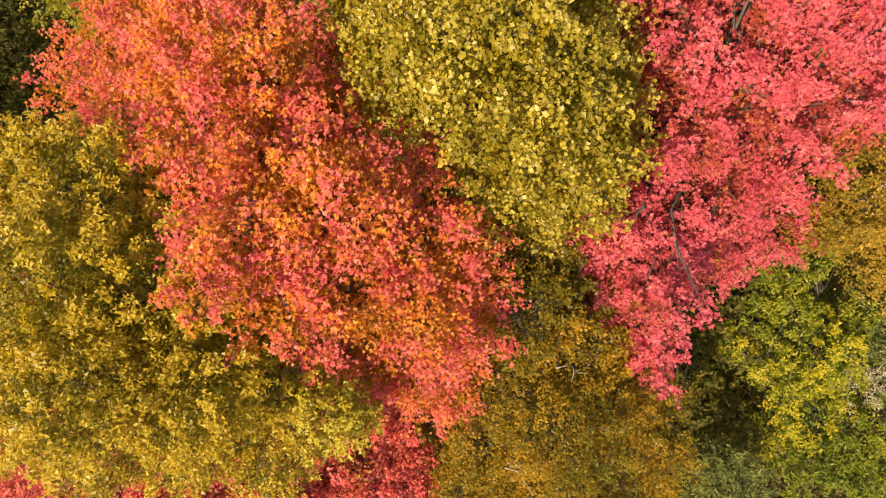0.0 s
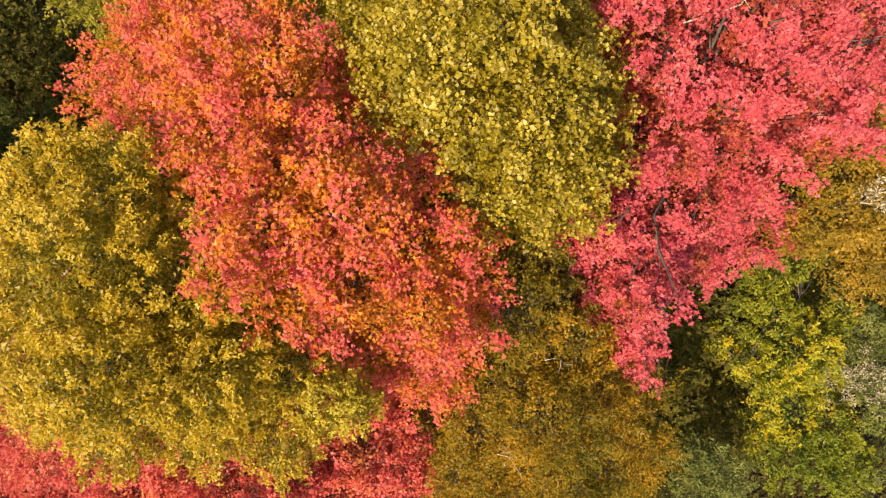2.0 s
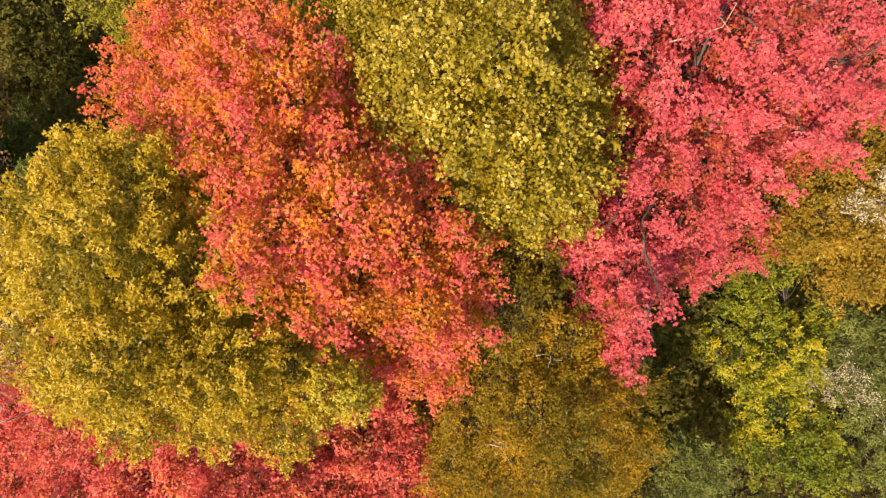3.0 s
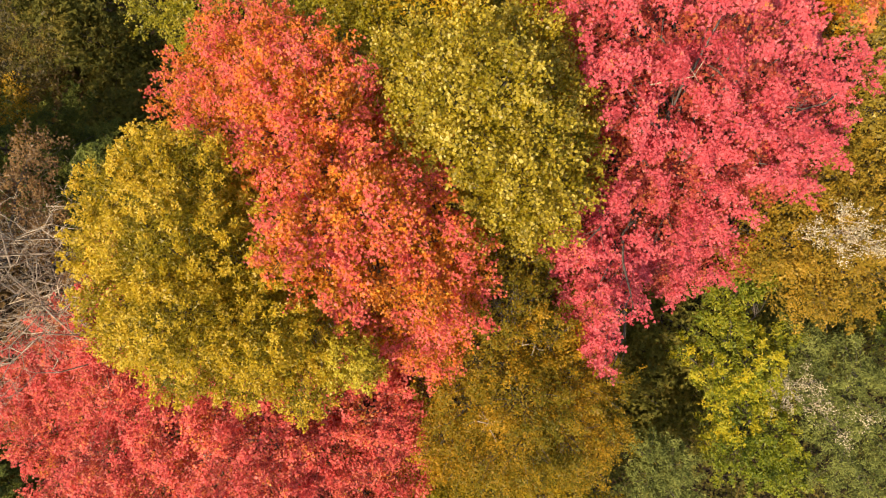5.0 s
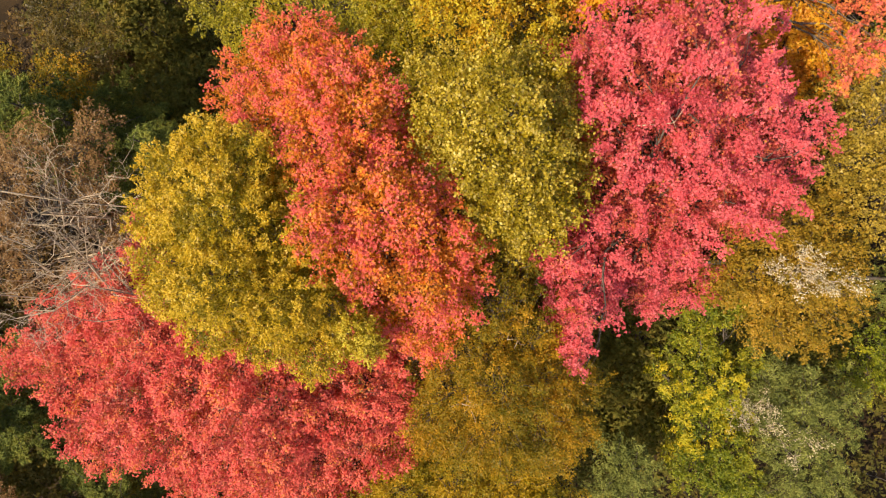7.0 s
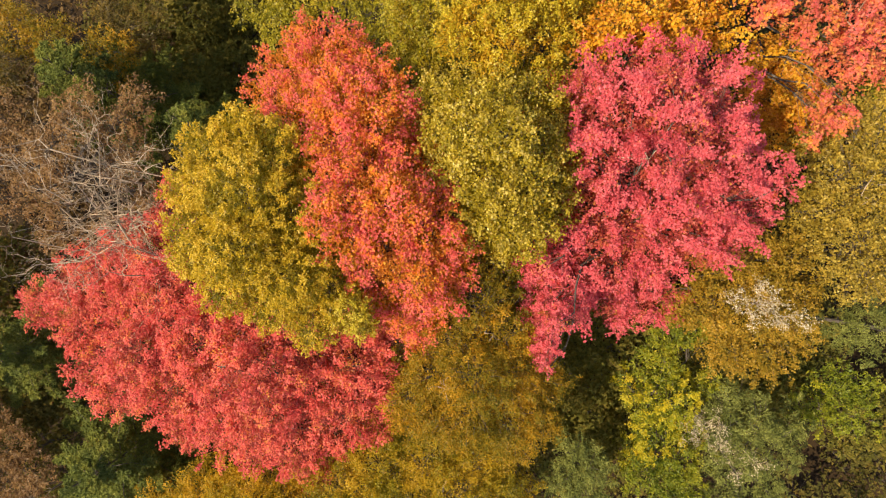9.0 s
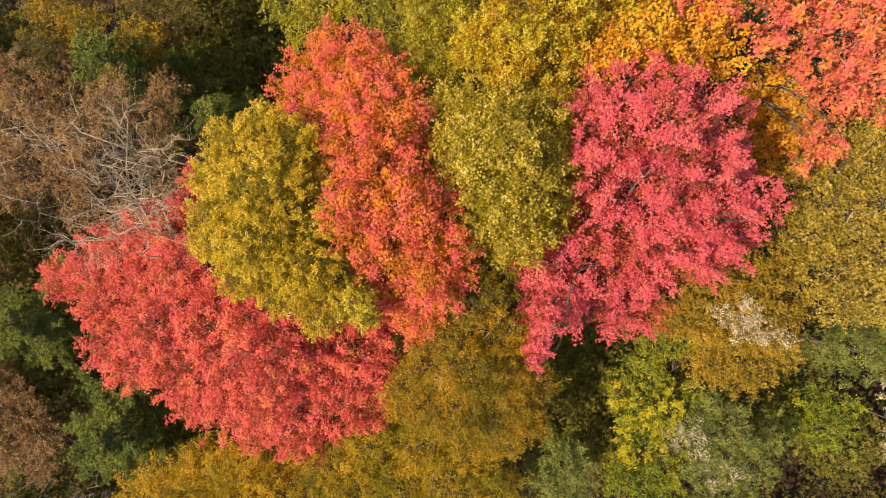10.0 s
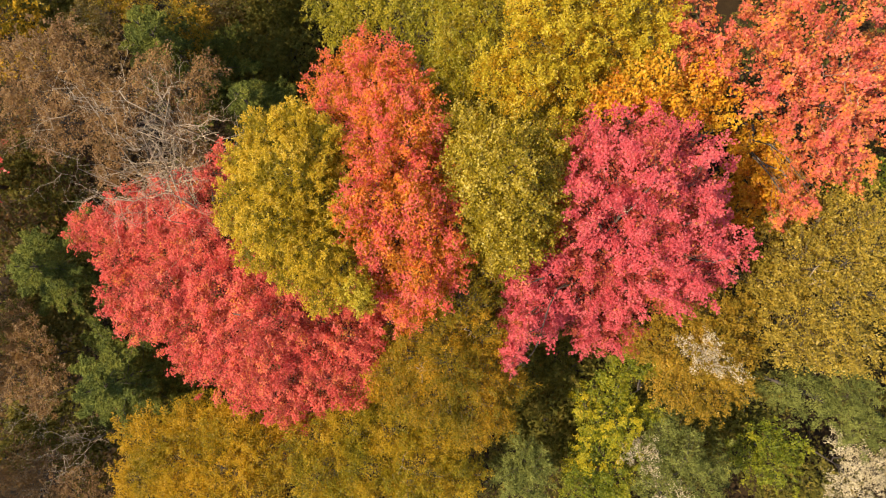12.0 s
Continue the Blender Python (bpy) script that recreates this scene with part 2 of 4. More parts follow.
def sprays(rng, centre, radius, count, clump=0.21, flat=0.75, low=-0.05, axis=(0, 0), ragged=1.0, fill=1.0, relief=1.0, loose=0.14, tilt=0.42, reach=1.25):
    """Places and facings of leaves on a bough: flat sprays held to the light, spaced apart, and a lower storey of sprays in their shade."""
    size = min(clump, 0.6 * radius)
    d = rng.normal(size=(500, 3))
    d /= np.linalg.norm(d, axis=1)[:, None]
    d = d[d[:, 2] > low]
    top = spaced(d, 1.42 * size / radius / math.sqrt(fill))
    deep = spaced(d[::-1], 1.35 * size / radius / math.sqrt(fill))
    k1, k2, p1, p2 = rng.normal(0, 2.6, 3), rng.normal(0, 4.5, 3), rng.uniform(0, 6), rng.uniform(0, 6)
    d = np.concatenate([top, deep])
    k, upper = len(d), np.arange(len(d)) < len(top)
    swell = 1 + ragged * (0.10 * np.sin(d @ k1 + p1) + 0.07 * np.sin(d @ k2 + p2))
    depth = (0.96 + 0.07 * ragged * rng.normal(0, 1, k)) * swell
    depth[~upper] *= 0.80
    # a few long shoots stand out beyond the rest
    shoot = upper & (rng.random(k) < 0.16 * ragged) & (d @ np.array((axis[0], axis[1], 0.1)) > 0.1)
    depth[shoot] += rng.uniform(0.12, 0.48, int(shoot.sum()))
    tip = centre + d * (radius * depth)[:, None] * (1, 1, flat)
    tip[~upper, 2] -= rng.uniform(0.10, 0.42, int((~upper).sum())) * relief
    # each spray reaches outwards from the stem
    out = d * (1, 1, 0.15) + np.array((axis[0], axis[1], 0)) * 0.45 + rng.normal(0, 0.50, (k, 3)) * (1, 1, 0.4)
    out /= np.linalg.norm(out, axis=1)[:, None]
    up = np.array((0, 0, 1.0)) + 0.15 * d + rng.normal(0, 0.20, (k, 3))
    up -= out * (out * up).sum(1)[:, None]
    up /= np.linalg.norm(up, axis=1)[:, None]
    side = np.cross(up, out)
    big = size * rng.uniform(0.65, 1.3, k) * np.where(shoot, 0.75, 1.0)
    full = int(count * (1 - loose))
    chance = big ** 2 * np.where(upper, 1.35, 0.8)
    who = rng.choice(k, full, p=chance / chance.sum())
    ang, rad = rng.uniform(0, 2 * np.pi, full), rng.uniform(0, 1, full) ** 0.58
    # the spray's edge is cut into fingers
    finger = 0.74 + 0.26 * np.cos(5 * ang + who * 1.7)
    u, v = np.cos(ang) * rad * finger * reach, np.sin(ang) * rad * finger * 1.06 / reach
    place = tip[who] + big[who][:, None] * (u[:, None] * out[who] + v[:, None] * side[who] + (rng.normal(0, 0.12, full) - 0.30 * rad ** 2)[:, None] * up[who])
    facing = up[who] + rng.normal(0, tilt, (full, 3))
    # looser leaves deeper inside
    rest = int(count) - full
    e = rng.normal(size=(rest * 2 + 8, 3))
    e /= np.linalg.norm(e, axis=1)[:, None]
    e = e[e[:, 2] > low - 0.1][:rest]
    inside = centre + e * (radius * rng.uniform(0.4, 0.85, len(e)))[:, None] * (1, 1, flat)
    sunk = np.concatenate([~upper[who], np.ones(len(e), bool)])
    return np.concatenate([place, inside]), np.concatenate([facing, (0, 0, 0.8) + rng.normal(0, 0.6, (len(e), 3))]), tip, sunk


def broadleaf(name, label, boughs, mat, length, width, cover, seed, shape="coarse", bark=BARK, trunk=0.16, clump=0.21, ragged=1.0, lean=(0, 0), flat=0.75, twigs=10, inner=None, fill=1.0, relief=1.0, uneven=0.0, accent=None, under=0.0, loose=0.14, tilt=0.42, reach=1.25, category="tree"):
    """A tree: trunk, one limb for each bough, and the leaves on that limb."""
    rng = np.random.default_rng(seed)
    b = np.array(boughs)
    weight = b[:, 3] ** 2
    mid = (b[:, :2] * weight[:, None]).sum(0) / weight.sum() + lean
    top = np.percentile(b[:, 2], 75)
    base = new(name)
    base.location = (mid[0], mid[1], 0)
    tagged(base, label, category)
    zero = np.array((mid[0], mid[1], 0.0))
    stem_top = np.array((rng.normal(0, 0.15), rng.normal(0, 0.15), top * 0.86))
    stem = bend(rng, (0, 0, -0.1), stem_top, trunk, trunk * 0.35, 9, 0.0, 0.012)
    part("trunk", mesh_of("trunk", *tubes([stem], 10), bark), base)
    area = {"sliver": 0.45, "coarse": 0.5, "maple": 0.31}[shape] * length * width
    for x, y, z, r in boughs:
        z += uneven * rng.normal()
        tip = np.array((x, y, z)) - zero
        out = math.hypot(tip[0], tip[1])
        from_z = np.clip(tip[2] - 0.75 * out - 0.8, top * 0.3, stem_top[2])
        s = np.interp(from_z, stem[:, 2], np.arange(len(stem)))
        i = int(min(s, len(stem) - 2))
        start = stem[i, :3] + (stem[i + 1, :3] - stem[i, :3]) * (s - i)
        thick = 0.022 + 0.012 * out
        arm = bend(rng, start, tip + (0, 0, 0.2 * r), thick, 0.008, 7, 0.10, 0.05)
        count = cover * 2 * math.pi * r * r * 0.9 / area
        away = tip[:2] / max(out, 0.6)
        place, facing, tips, deep = sprays(rng, tip, r, count, clump, flat, axis=away, ragged=ragged, fill=fill, relief=relief, loose=loose, tilt=tilt, reach=reach)
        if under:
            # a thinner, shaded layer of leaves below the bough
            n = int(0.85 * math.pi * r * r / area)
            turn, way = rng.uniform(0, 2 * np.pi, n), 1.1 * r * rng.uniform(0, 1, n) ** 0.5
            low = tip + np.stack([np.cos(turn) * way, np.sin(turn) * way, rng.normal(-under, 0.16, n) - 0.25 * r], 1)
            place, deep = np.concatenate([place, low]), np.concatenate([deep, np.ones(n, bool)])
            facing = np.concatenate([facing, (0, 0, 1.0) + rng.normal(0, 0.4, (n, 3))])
        # no leaves deep inside a neighbouring bough
        near = b[(np.hypot(b[:, 0] - x, b[:, 1] - y) < b[:, 3] + r) & (np.abs(b[:, :2] - (x, y)).sum(1) > 1e-6)]
        if len(near):
            gap = (place + zero)[:, None] - near[None, :, :3]
            inside = (np.sqrt((gap[..., 0] ** 2 + gap[..., 1] ** 2 + (gap[..., 2] / flat) ** 2)) / near[None, :, 3]).min(1)
            keep = inside > 0.62
            place, facing, deep = place[keep], facing[keep], deep[keep]
        wood = [arm]
        for q in tips[rng.integers(0, len(tips), twigs)]:
            wood.append(bend(rng, arm[rng.integers(3, 6), :3], q, 0.007, 0.003, 4, 0.05, 0.08))
        limb = part("limb", mesh_of("limb", *tubes(wood, 4), bark), base)
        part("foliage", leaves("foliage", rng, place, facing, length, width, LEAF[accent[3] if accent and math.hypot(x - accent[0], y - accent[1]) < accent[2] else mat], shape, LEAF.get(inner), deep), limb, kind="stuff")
    return base


def conifer(label, x, y, height, radius, mat, seed, whorls=11, arms=7, needle=0.10, first=0.25, cover=1.0, name="pine_tree"):
    """A needle tree: trunk, whorls of boughs that grow shorter upwards, and flat needle sprays on each."""
    rng = np.random.default_rng(seed)
    base = new(name)
    base.location = (x, y, 0)
    tagged(base, label, "tree")
    stem = bend(rng, (0, 0, -0.1), (0.1, 0, height), 0.13, 0.015, 8, 0, 0.01)
    part("trunk", mesh_of("trunk", *tubes([stem], 8), BARK), base)
    for w in range(whorls):
        f = first + (1 - first) * (w + 0.5) / whorls
        long = radius * ((1 - f) / (1 - first)) ** 0.75 + 0.15
        for a in range(arms if long > 0.5 else 4):
            ang = 2 * math.pi * (a + rng.uniform(-0.3, 0.3)) / arms + w * 0.7
            reach = long * rng.uniform(0.7, 1.1)
            way = np.array((math.cos(ang), math.sin(ang), rng.uniform(-0.05, 0.3)))
            start = np.array((0.1 * f, 0, height * f + rng.uniform(-0.15, 0.15)))
            arm = bend(rng, start, start + way * reach, 0.02, 0.004, 5, 0.05, 0.04)
            bough = part("bough", mesh_of("bough", *tubes([arm], 4), BARK), base)
            n = int(cover * 660 * reach)
            side = np.array((-way[1], way[0], 0))
            # needles sit along side twigs that point forwards from the bough
            pairs = max(4, int(reach * 5))
            twig = rng.integers(0, 2 * pairs, n)
            root = 0.15 + 0.85 * ((twig // 2) + 0.3 * (twig % 2)) / pairs
            u = rng.uniform(0, 1, n) * (0.12 + 0.30 * reach * (1.05 - root)) * (0.75 + 0.25 * np.cos(twig * 2.3))
            s = root + 0.62 * u / reach
            place = start + way * (s * reach)[:, None] + side * (u * np.where(twig % 2, 0.8, -0.8))[:, None] + rng.normal(0, 0.032, (n, 3))
            place[:, 2] += 0.05 * reach * np.sin(np.pi * s)
            part("needles", leaves("needles", rng, place, np.array((0, 0, 1.0)) + rng.normal(0, 0.6, (n, 3)), needle, needle * 0.26, LEAF[mat], "sliver"), bough, kind="stuff")
    return base


def bare_tree(name, label, x, y, fork, tips, seed, bark=PALE_BARK, trunk=0.13, depth=3, lichen=0):
    """A leafless tree: trunk, and limbs that fork again and again."""
    rng = np.random.default_rng(seed)
    base = new(name)
    base.location = (x, y, 0)
    tagged(base, label, "tree")
    fork = np.array(fork) - (x, y, 0)
    part("trunk", mesh_of("trunk", *tubes([bend(rng, (0, 0, -0.1), fork, trunk, trunk * 0.7, 7, 0, 0.02)], 9), bark), base)
    for tip in tips:
        tip = np.array(tip) - (x, y, 0)
        wood, ends = [], []

        def grow(a, b, r, level):
            arm = bend(rng, a, b, r, r * 0.35, 6, 0.04, 0.19)
            wood.append(arm)
            ends.extend(arm[2:, :3])
            if level == 0:
                return
            far = np.linalg.norm(b - a)
            for i in range(1, 6):
                for _ in range(2):
                    way = (arm[i, :3] - arm[i - 1, :3])
                    way = way / (np.linalg.norm(way) + 1e-9) + rng.normal(0, 0.55, 3)
                    way[2] = abs(way[2]) * 0.6 + 0.1
                    grow(arm[i, :3], arm[i, :3] + way / np.linalg.norm(way) * far * rng.uniform(0.22, 0.42), r * (0.52 - 0.05 * i), level - 1)

        grow(fork, tip, trunk * 0.30, depth - 1)
        limb = part("limb", mesh_of("limb", *tubes(wood, 4), bark), base)
        if lichen:
            ends = np.array(ends)
            place = ends[rng.integers(0, len(ends), lichen)] + rng.normal(0, 0.05, (lichen, 3))
            part("lichen", leaves("lichen", rng, place, rng.normal(0, 1, (lichen, 3)) + (0, 0, 0.5), 0.05, 0.024, LEAF["lichen"], "sliver"), limb, "pale crusty lichen", "stuff")
    return base


# ---- ground ----
def ground_height(x, y):
    return 0.25 * noise.noise((x * 0.15, y * 0.15, 3.1)) + 0.08 * noise.noise((x * 0.7, y * 0.7, 7.7)) - 0.2


lines = [-2500, -800, -250, -90, -45] + [i * 0.8 for i in range(-35, 36)] + [45, 90, 250, 800, 2500]
gv = np.array([(x, y, ground_height(x, y)) for y in lines for x in lines])
m = len(lines)
gf = np.array([(j * m + i, j * m + i + 1, (j + 1) * m + i + 1, (j + 1) * m + i) for j in range(m - 1) for i in range(m - 1)])
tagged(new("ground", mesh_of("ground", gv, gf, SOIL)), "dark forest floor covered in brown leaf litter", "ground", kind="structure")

# ---- boughs of the crowns: x, y, z of the middle, radius ----
YELLOW_BIRCH = [
    (-5.01, 1.03, 15.44, 0.58), (-5.64, 0.41, 15.31, 0.66), (-4.15, 0.70, 15.45, 0.87), (-5.50, -0.50, 15.71, 0.64),
    (-4.25, -0.29, 16.28, 0.95), (-5.09, -1.28, 15.90, 0.67), (-5.22, -2.01, 15.39, 0.48), (-3.96, -1.51, 16.20, 0.89),
    (-3.36, -0.35, 15.75, 0.95), (-4.16, -2.40, 15.43, 0.61), (-2.95, -1.58, 15.75, 0.90), (-3.26, -2.48, 14.90, 0.67),
    (-2.19, -2.69, 14.74, 0.57), (-2.18, -1.62, 15.00, 0.62), (-1.58, -2.12, 14.87, 0.51), (-2.62, -0.85, 15.25, 0.80),
    (-1.41, -1.83, 13.42, 0.39), (-1.28, -2.48, 13.64, 0.35), (-1.10, -1.64, 12.66, 0.32), (-0.87, -2.09, 12.46, 0.30),
    (-1.26, -2.48, 12.87, 0.29), (-4.09, 0.35, 13.62, 0.40), (-3.96, -0.32, 13.42, 0.40), (-4.13, -1.00, 13.44, 0.37),
]
ORANGE_MAPLE = [
    (-5.24, 4.22, 12.67, 0.51), (-4.22, 4.45, 12.73, 0.61), (-5.37, 3.34, 13.03, 0.60), (-4.38, 3.42, 13.45, 0.78),
    (-3.40, 3.79, 13.32, 0.62), (-5.46, 2.43, 13.77, 0.52), (-4.35, 2.28, 14.29, 0.70), (-3.24, 2.63, 14.66, 0.76),
    (-2.43, 3.15, 14.31, 0.65), (-3.15, 1.67, 15.29, 0.70), (-2.24, 2.01, 15.47, 0.75), (-1.76, 2.66, 14.18, 0.50),
    (-2.58, 0.94, 15.95, 0.56), (-1.92, 1.22, 15.37, 0.75), (-1.23, 1.81, 14.70, 0.60), (-2.40, -0.36, 16.63, 0.37),
    (-2.02, 0.21, 16.55, 0.56), (-1.21, 0.50, 16.27, 0.75), (-0.53, 1.01, 15.25, 0.50), (-1.75, -0.58, 15.77, 0.51),
    (-1.76, -1.13, 15.03, 0.39), (-1.07, -0.46, 15.55, 0.72), (-0.30, 0.05, 15.20, 0.68), (0.37, -0.01, 14.55, 0.45),
]
ORANGE_MAPLE_MORE = [
    (-1.41, -1.64, 14.07, 0.28), (-0.11, -0.96, 14.70, 0.65), (0.40, -0.89, 14.25, 0.51), (-0.35, -2.02, 13.70, 0.44),
    (0.18, -1.83, 13.55, 0.54), (0.08, -2.59, 12.53, 0.38), (0.70, -0.42, 14.20, 0.32), (-0.96, -1.69, 13.61, 0.42),
    (-0.64, -2.10, 13.02, 0.40), (-1.17, -1.25, 14.06, 0.31),
]
YELLOW_POPLAR = [
    (-1.27, 3.37, 14.80, 0.44), (-0.51, 3.10, 15.76, 0.53), (0.20, 3.15, 16.38, 0.50), (0.89, 3.72, 15.70, 0.45),
    (1.52, 3.65, 15.40, 0.42), (-0.81, 2.37, 15.40, 0.44), (-0.03, 2.24, 16.54, 0.59), (0.70, 2.36, 17.05, 0.56),
    (1.55, 2.73, 15.90, 0.48), (-0.22, 1.67, 15.58, 0.48), (0.51, 1.54, 16.54, 0.59), (1.29, 1.85, 16.23, 0.61),
    (2.02, 2.15, 15.50, 0.42), (0.48, 0.97, 15.18, 0.50), (1.20, 1.05, 15.74, 0.58), (1.87, 1.22, 15.60, 0.48),
    (1.55, 0.52, 14.63, 0.37), (2.05, 0.62, 15.00, 0.36), (0.94, 0.65, 14.40, 0.45), (1.47, 4.01, 14.29, 0.46),
    (2.00, 3.14, 13.80, 0.45), (2.29, 1.94, 13.19, 0.46), (1.33, 5.15, 13.40, 0.46), (-1.29, 4.22, 12.37, 0.52),
]
YELLOW_POPLAR_MORE = [
    (-0.36, 4.69, 12.35, 0.55), (0.44, 5.23, 12.25, 0.56), (2.96, 1.92, 12.43, 0.38),
    (2.30, 1.85, 15.05, 0.42), (2.25, 1.30, 14.85, 0.38), (2.18, 2.70, 15.05, 0.42), (2.05, 3.40, 14.90, 0.40),
]
PINK_MAPLE = [
    (2.20, 4.40, 15.43, 0.49), (2.89, 5.19, 14.99, 0.58), (3.77, 5.71, 14.96, 0.65), (4.97, 6.04, 14.19, 0.59),
    (2.33, 3.49, 15.53, 0.50), (3.04, 3.80, 15.75, 0.68), (3.73, 4.33, 16.02, 0.74), (5.04, 4.86, 15.14, 0.69),
    (6.08, 4.90, 14.57, 0.50), (2.80, 2.65, 15.30, 0.57), (3.62, 3.02, 15.61, 0.76), (4.42, 3.55, 15.93, 0.72),
    (5.65, 3.96, 15.14, 0.68), (6.94, 4.20, 14.15, 0.56), (7.35, 3.91, 13.82, 0.39), (3.27, 1.80, 14.47, 0.67),
    (4.29, 2.15, 14.41, 0.79), (5.01, 2.67, 14.91, 0.77), (6.11, 3.08, 14.48, 0.73), (7.28, 3.18, 13.53, 0.60),
    (2.72, 0.80, 13.81, 0.53), (2.33, 0.27, 13.46, 0.43), (3.60, 0.74, 13.11, 0.64), (4.57, 1.04, 12.97, 0.76),
]
PINK_MAPLE_MORE = [
    (5.50, 1.54, 13.23, 0.75), (6.21, 2.10, 13.60, 0.69), (7.00, 2.32, 13.38, 0.44), (3.66, -0.58, 12.60, 0.44),
    (4.56, 0.02, 12.05, 0.55), (5.85, 0.17, 10.90, 0.66), (6.44, 0.62, 11.24, 0.58), (6.03, -0.37, 10.13, 0.38),
    (1.82, 5.00, 13.41, 0.53), (2.12, 4.15, 13.44, 0.47), (2.38, 3.09, 14.16, 0.43), (2.67, -0.64, 13.02, 0.40),
    (2.91, -0.08, 13.14, 0.57), (3.19, -0.93, 13.13, 0.37), (3.46, -1.16, 13.07, 0.28), (3.06, -0.63, 13.34, 0.36),
    (3.34, 0.09, 13.14, 0.57), (3.42, -0.34, 12.89, 0.47), (2.58, 0.26, 13.65, 0.45), (3.76, 0.05, 12.69, 0.47),
    (3.00, -1.18, 12.85, 0.33), (3.22, -1.59, 12.76, 0.30), (3.48, -2.00, 12.62, 0.24),
    (3.30, -1.35, 12.90, 0.32), (3.24, -1.05, 12.95, 0.40), (3.38, -1.50, 12.85, 0.34), (3.46, -1.88, 12.70, 0.27), (3.40, -1.76, 12.74, 0.28), (3.53, -2.14, 12.58, 0.17), (3.32, -1.60, 12.70, 0.30),
]
RED_MAPLE = [
    (-12.71, -6.11, 7.85, 0.78), (-11.51, -5.06, 8.58, 0.94), (-10.12, -3.85, 9.57, 0.96), (-8.88, -2.75, 10.44, 0.81),
    (-8.22, -1.64, 11.03, 0.60), (-8.17, -0.77, 11.13, 0.37), (-10.43, -5.92, 9.16, 0.98), (-8.75, -4.62, 10.43, 1.05),
    (-7.35, -3.51, 11.35, 1.00), (-5.69, -3.68, 12.11, 0.88), (-9.39, -6.96, 9.39, 0.92), (-7.44, -5.63, 11.02, 1.07),
    (-5.81, -4.73, 11.93, 1.06), (-4.51, -3.84, 12.38, 0.95), (-8.37, -7.54, 9.65, 0.79), (-6.51, -6.60, 11.05, 1.01),
    (-4.92, -5.65, 11.93, 1.06), (-3.60, -4.70, 12.55, 1.02), (-2.76, -3.92, 12.21, 0.87), (-5.93, -7.71, 10.26, 0.77),
    (-4.49, -7.05, 10.82, 0.86), (-3.31, -6.14, 11.25, 1.00), (-2.14, -5.07, 11.54, 1.04), (-1.41, -3.66, 11.81, 0.88),
]
RED_MAPLE_MORE = [
    (-0.64, -4.46, 10.68, 0.71), (-2.64, -7.55, 9.22, 0.86), (-1.44, -6.60, 9.62, 0.84), (-0.65, -5.96, 9.68, 0.71),
    (-1.93, -8.36, 7.95, 0.55), (-3.76, -7.85, 9.51, 0.66), (-0.22, -5.04, 9.93, 0.39), (-1.56, -2.94, 11.99, 0.70),
    (-1.32, -2.89, 11.93, 0.60), (-0.78, -3.62, 11.56, 0.53), (-1.65, -2.43, 12.22, 0.40),
]
BRONZE_BEECH = [
    (1.21, 0.06, 13.40, 0.72), (1.35, -0.97, 13.50, 0.80), (2.40, -1.57, 12.83, 0.83), (1.07, -2.24, 12.97, 0.74),
    (0.72, -3.48, 12.25, 0.77), (1.80, -2.92, 13.20, 0.89), (2.98, -2.65, 12.42, 0.85), (4.10, -2.78, 11.20, 0.62),
    (0.73, -4.81, 11.48, 0.72), (1.96, -4.40, 12.08, 0.95), (3.31, -3.98, 11.77, 0.96), (4.40, -4.05, 10.80, 0.58),
    (3.95, -5.00, 10.50, 0.55), (0.33, -4.37, 11.76, 0.53), (2.40, -0.62, 12.50, 0.60),
    (1.39, 0.23, 13.45, 0.44), (1.80, -0.31, 13.15, 0.48), (1.14, -0.21, 13.55, 0.38), (-0.12, -3.51, 11.40, 0.44),
]
GOLD_BEECH = [
    (-6.62, -11.88, 8.14, 1.03), (-5.28, -10.57, 8.31, 1.11), (-3.78, -9.72, 8.31, 1.10), (-5.11, -12.18, 8.23, 1.28),
    (-3.40, -11.13, 8.44, 1.26), (-6.28, -13.55, 7.76, 0.98), (-2.11, -10.14, 8.53, 1.05), (-1.96, -11.51, 8.44, 1.26),
    (-4.05, -13.36, 8.03, 1.29), (-2.58, -9.32, 8.27, 0.75),
]
OCHRE_BEECH = [
    (-1.13, -8.55, 8.78, 0.93), (0.03, -7.01, 9.35, 1.01), (1.52, -6.27, 9.74, 1.03), (3.12, -5.88, 9.56, 1.00),
    (-0.05, -9.44, 9.10, 1.12), (1.43, -8.14, 9.67, 1.19), (3.08, -7.43, 9.67, 1.19), (4.46, -6.85, 9.22, 0.85),
    (1.36, -10.27, 9.06, 1.22), (3.55, -9.15, 9.26, 1.21), (0.25, -5.77, 9.28, 0.71),
]
GREEN_CHERRY = [
    (7.16, -2.25, 7.79, 0.46), (7.74, -1.34, 9.39, 0.70), (8.34, 0.01, 9.34, 0.59), (8.27, -2.27, 9.10, 0.90),
    (7.71, -2.82, 8.71, 0.64), (8.57, -3.68, 8.62, 0.84), (9.66, -4.23, 8.36, 0.77), (8.85, -4.99, 8.15, 0.78),
    (8.28, -4.48, 7.39, 0.47), (7.60, -0.49, 9.16, 0.53), (10.11, -5.37, 7.85, 0.79), (9.67, -3.21, 8.33, 0.60),
    (9.31, -1.46, 8.77, 0.50),
]
GREY_SPRUCE = [
    (5.99, -4.82, 8.96, 0.53), (6.72, -5.23, 9.00, 0.66), (6.04, -5.92, 8.89, 0.70), (7.09, -6.29, 8.46, 0.77),
]
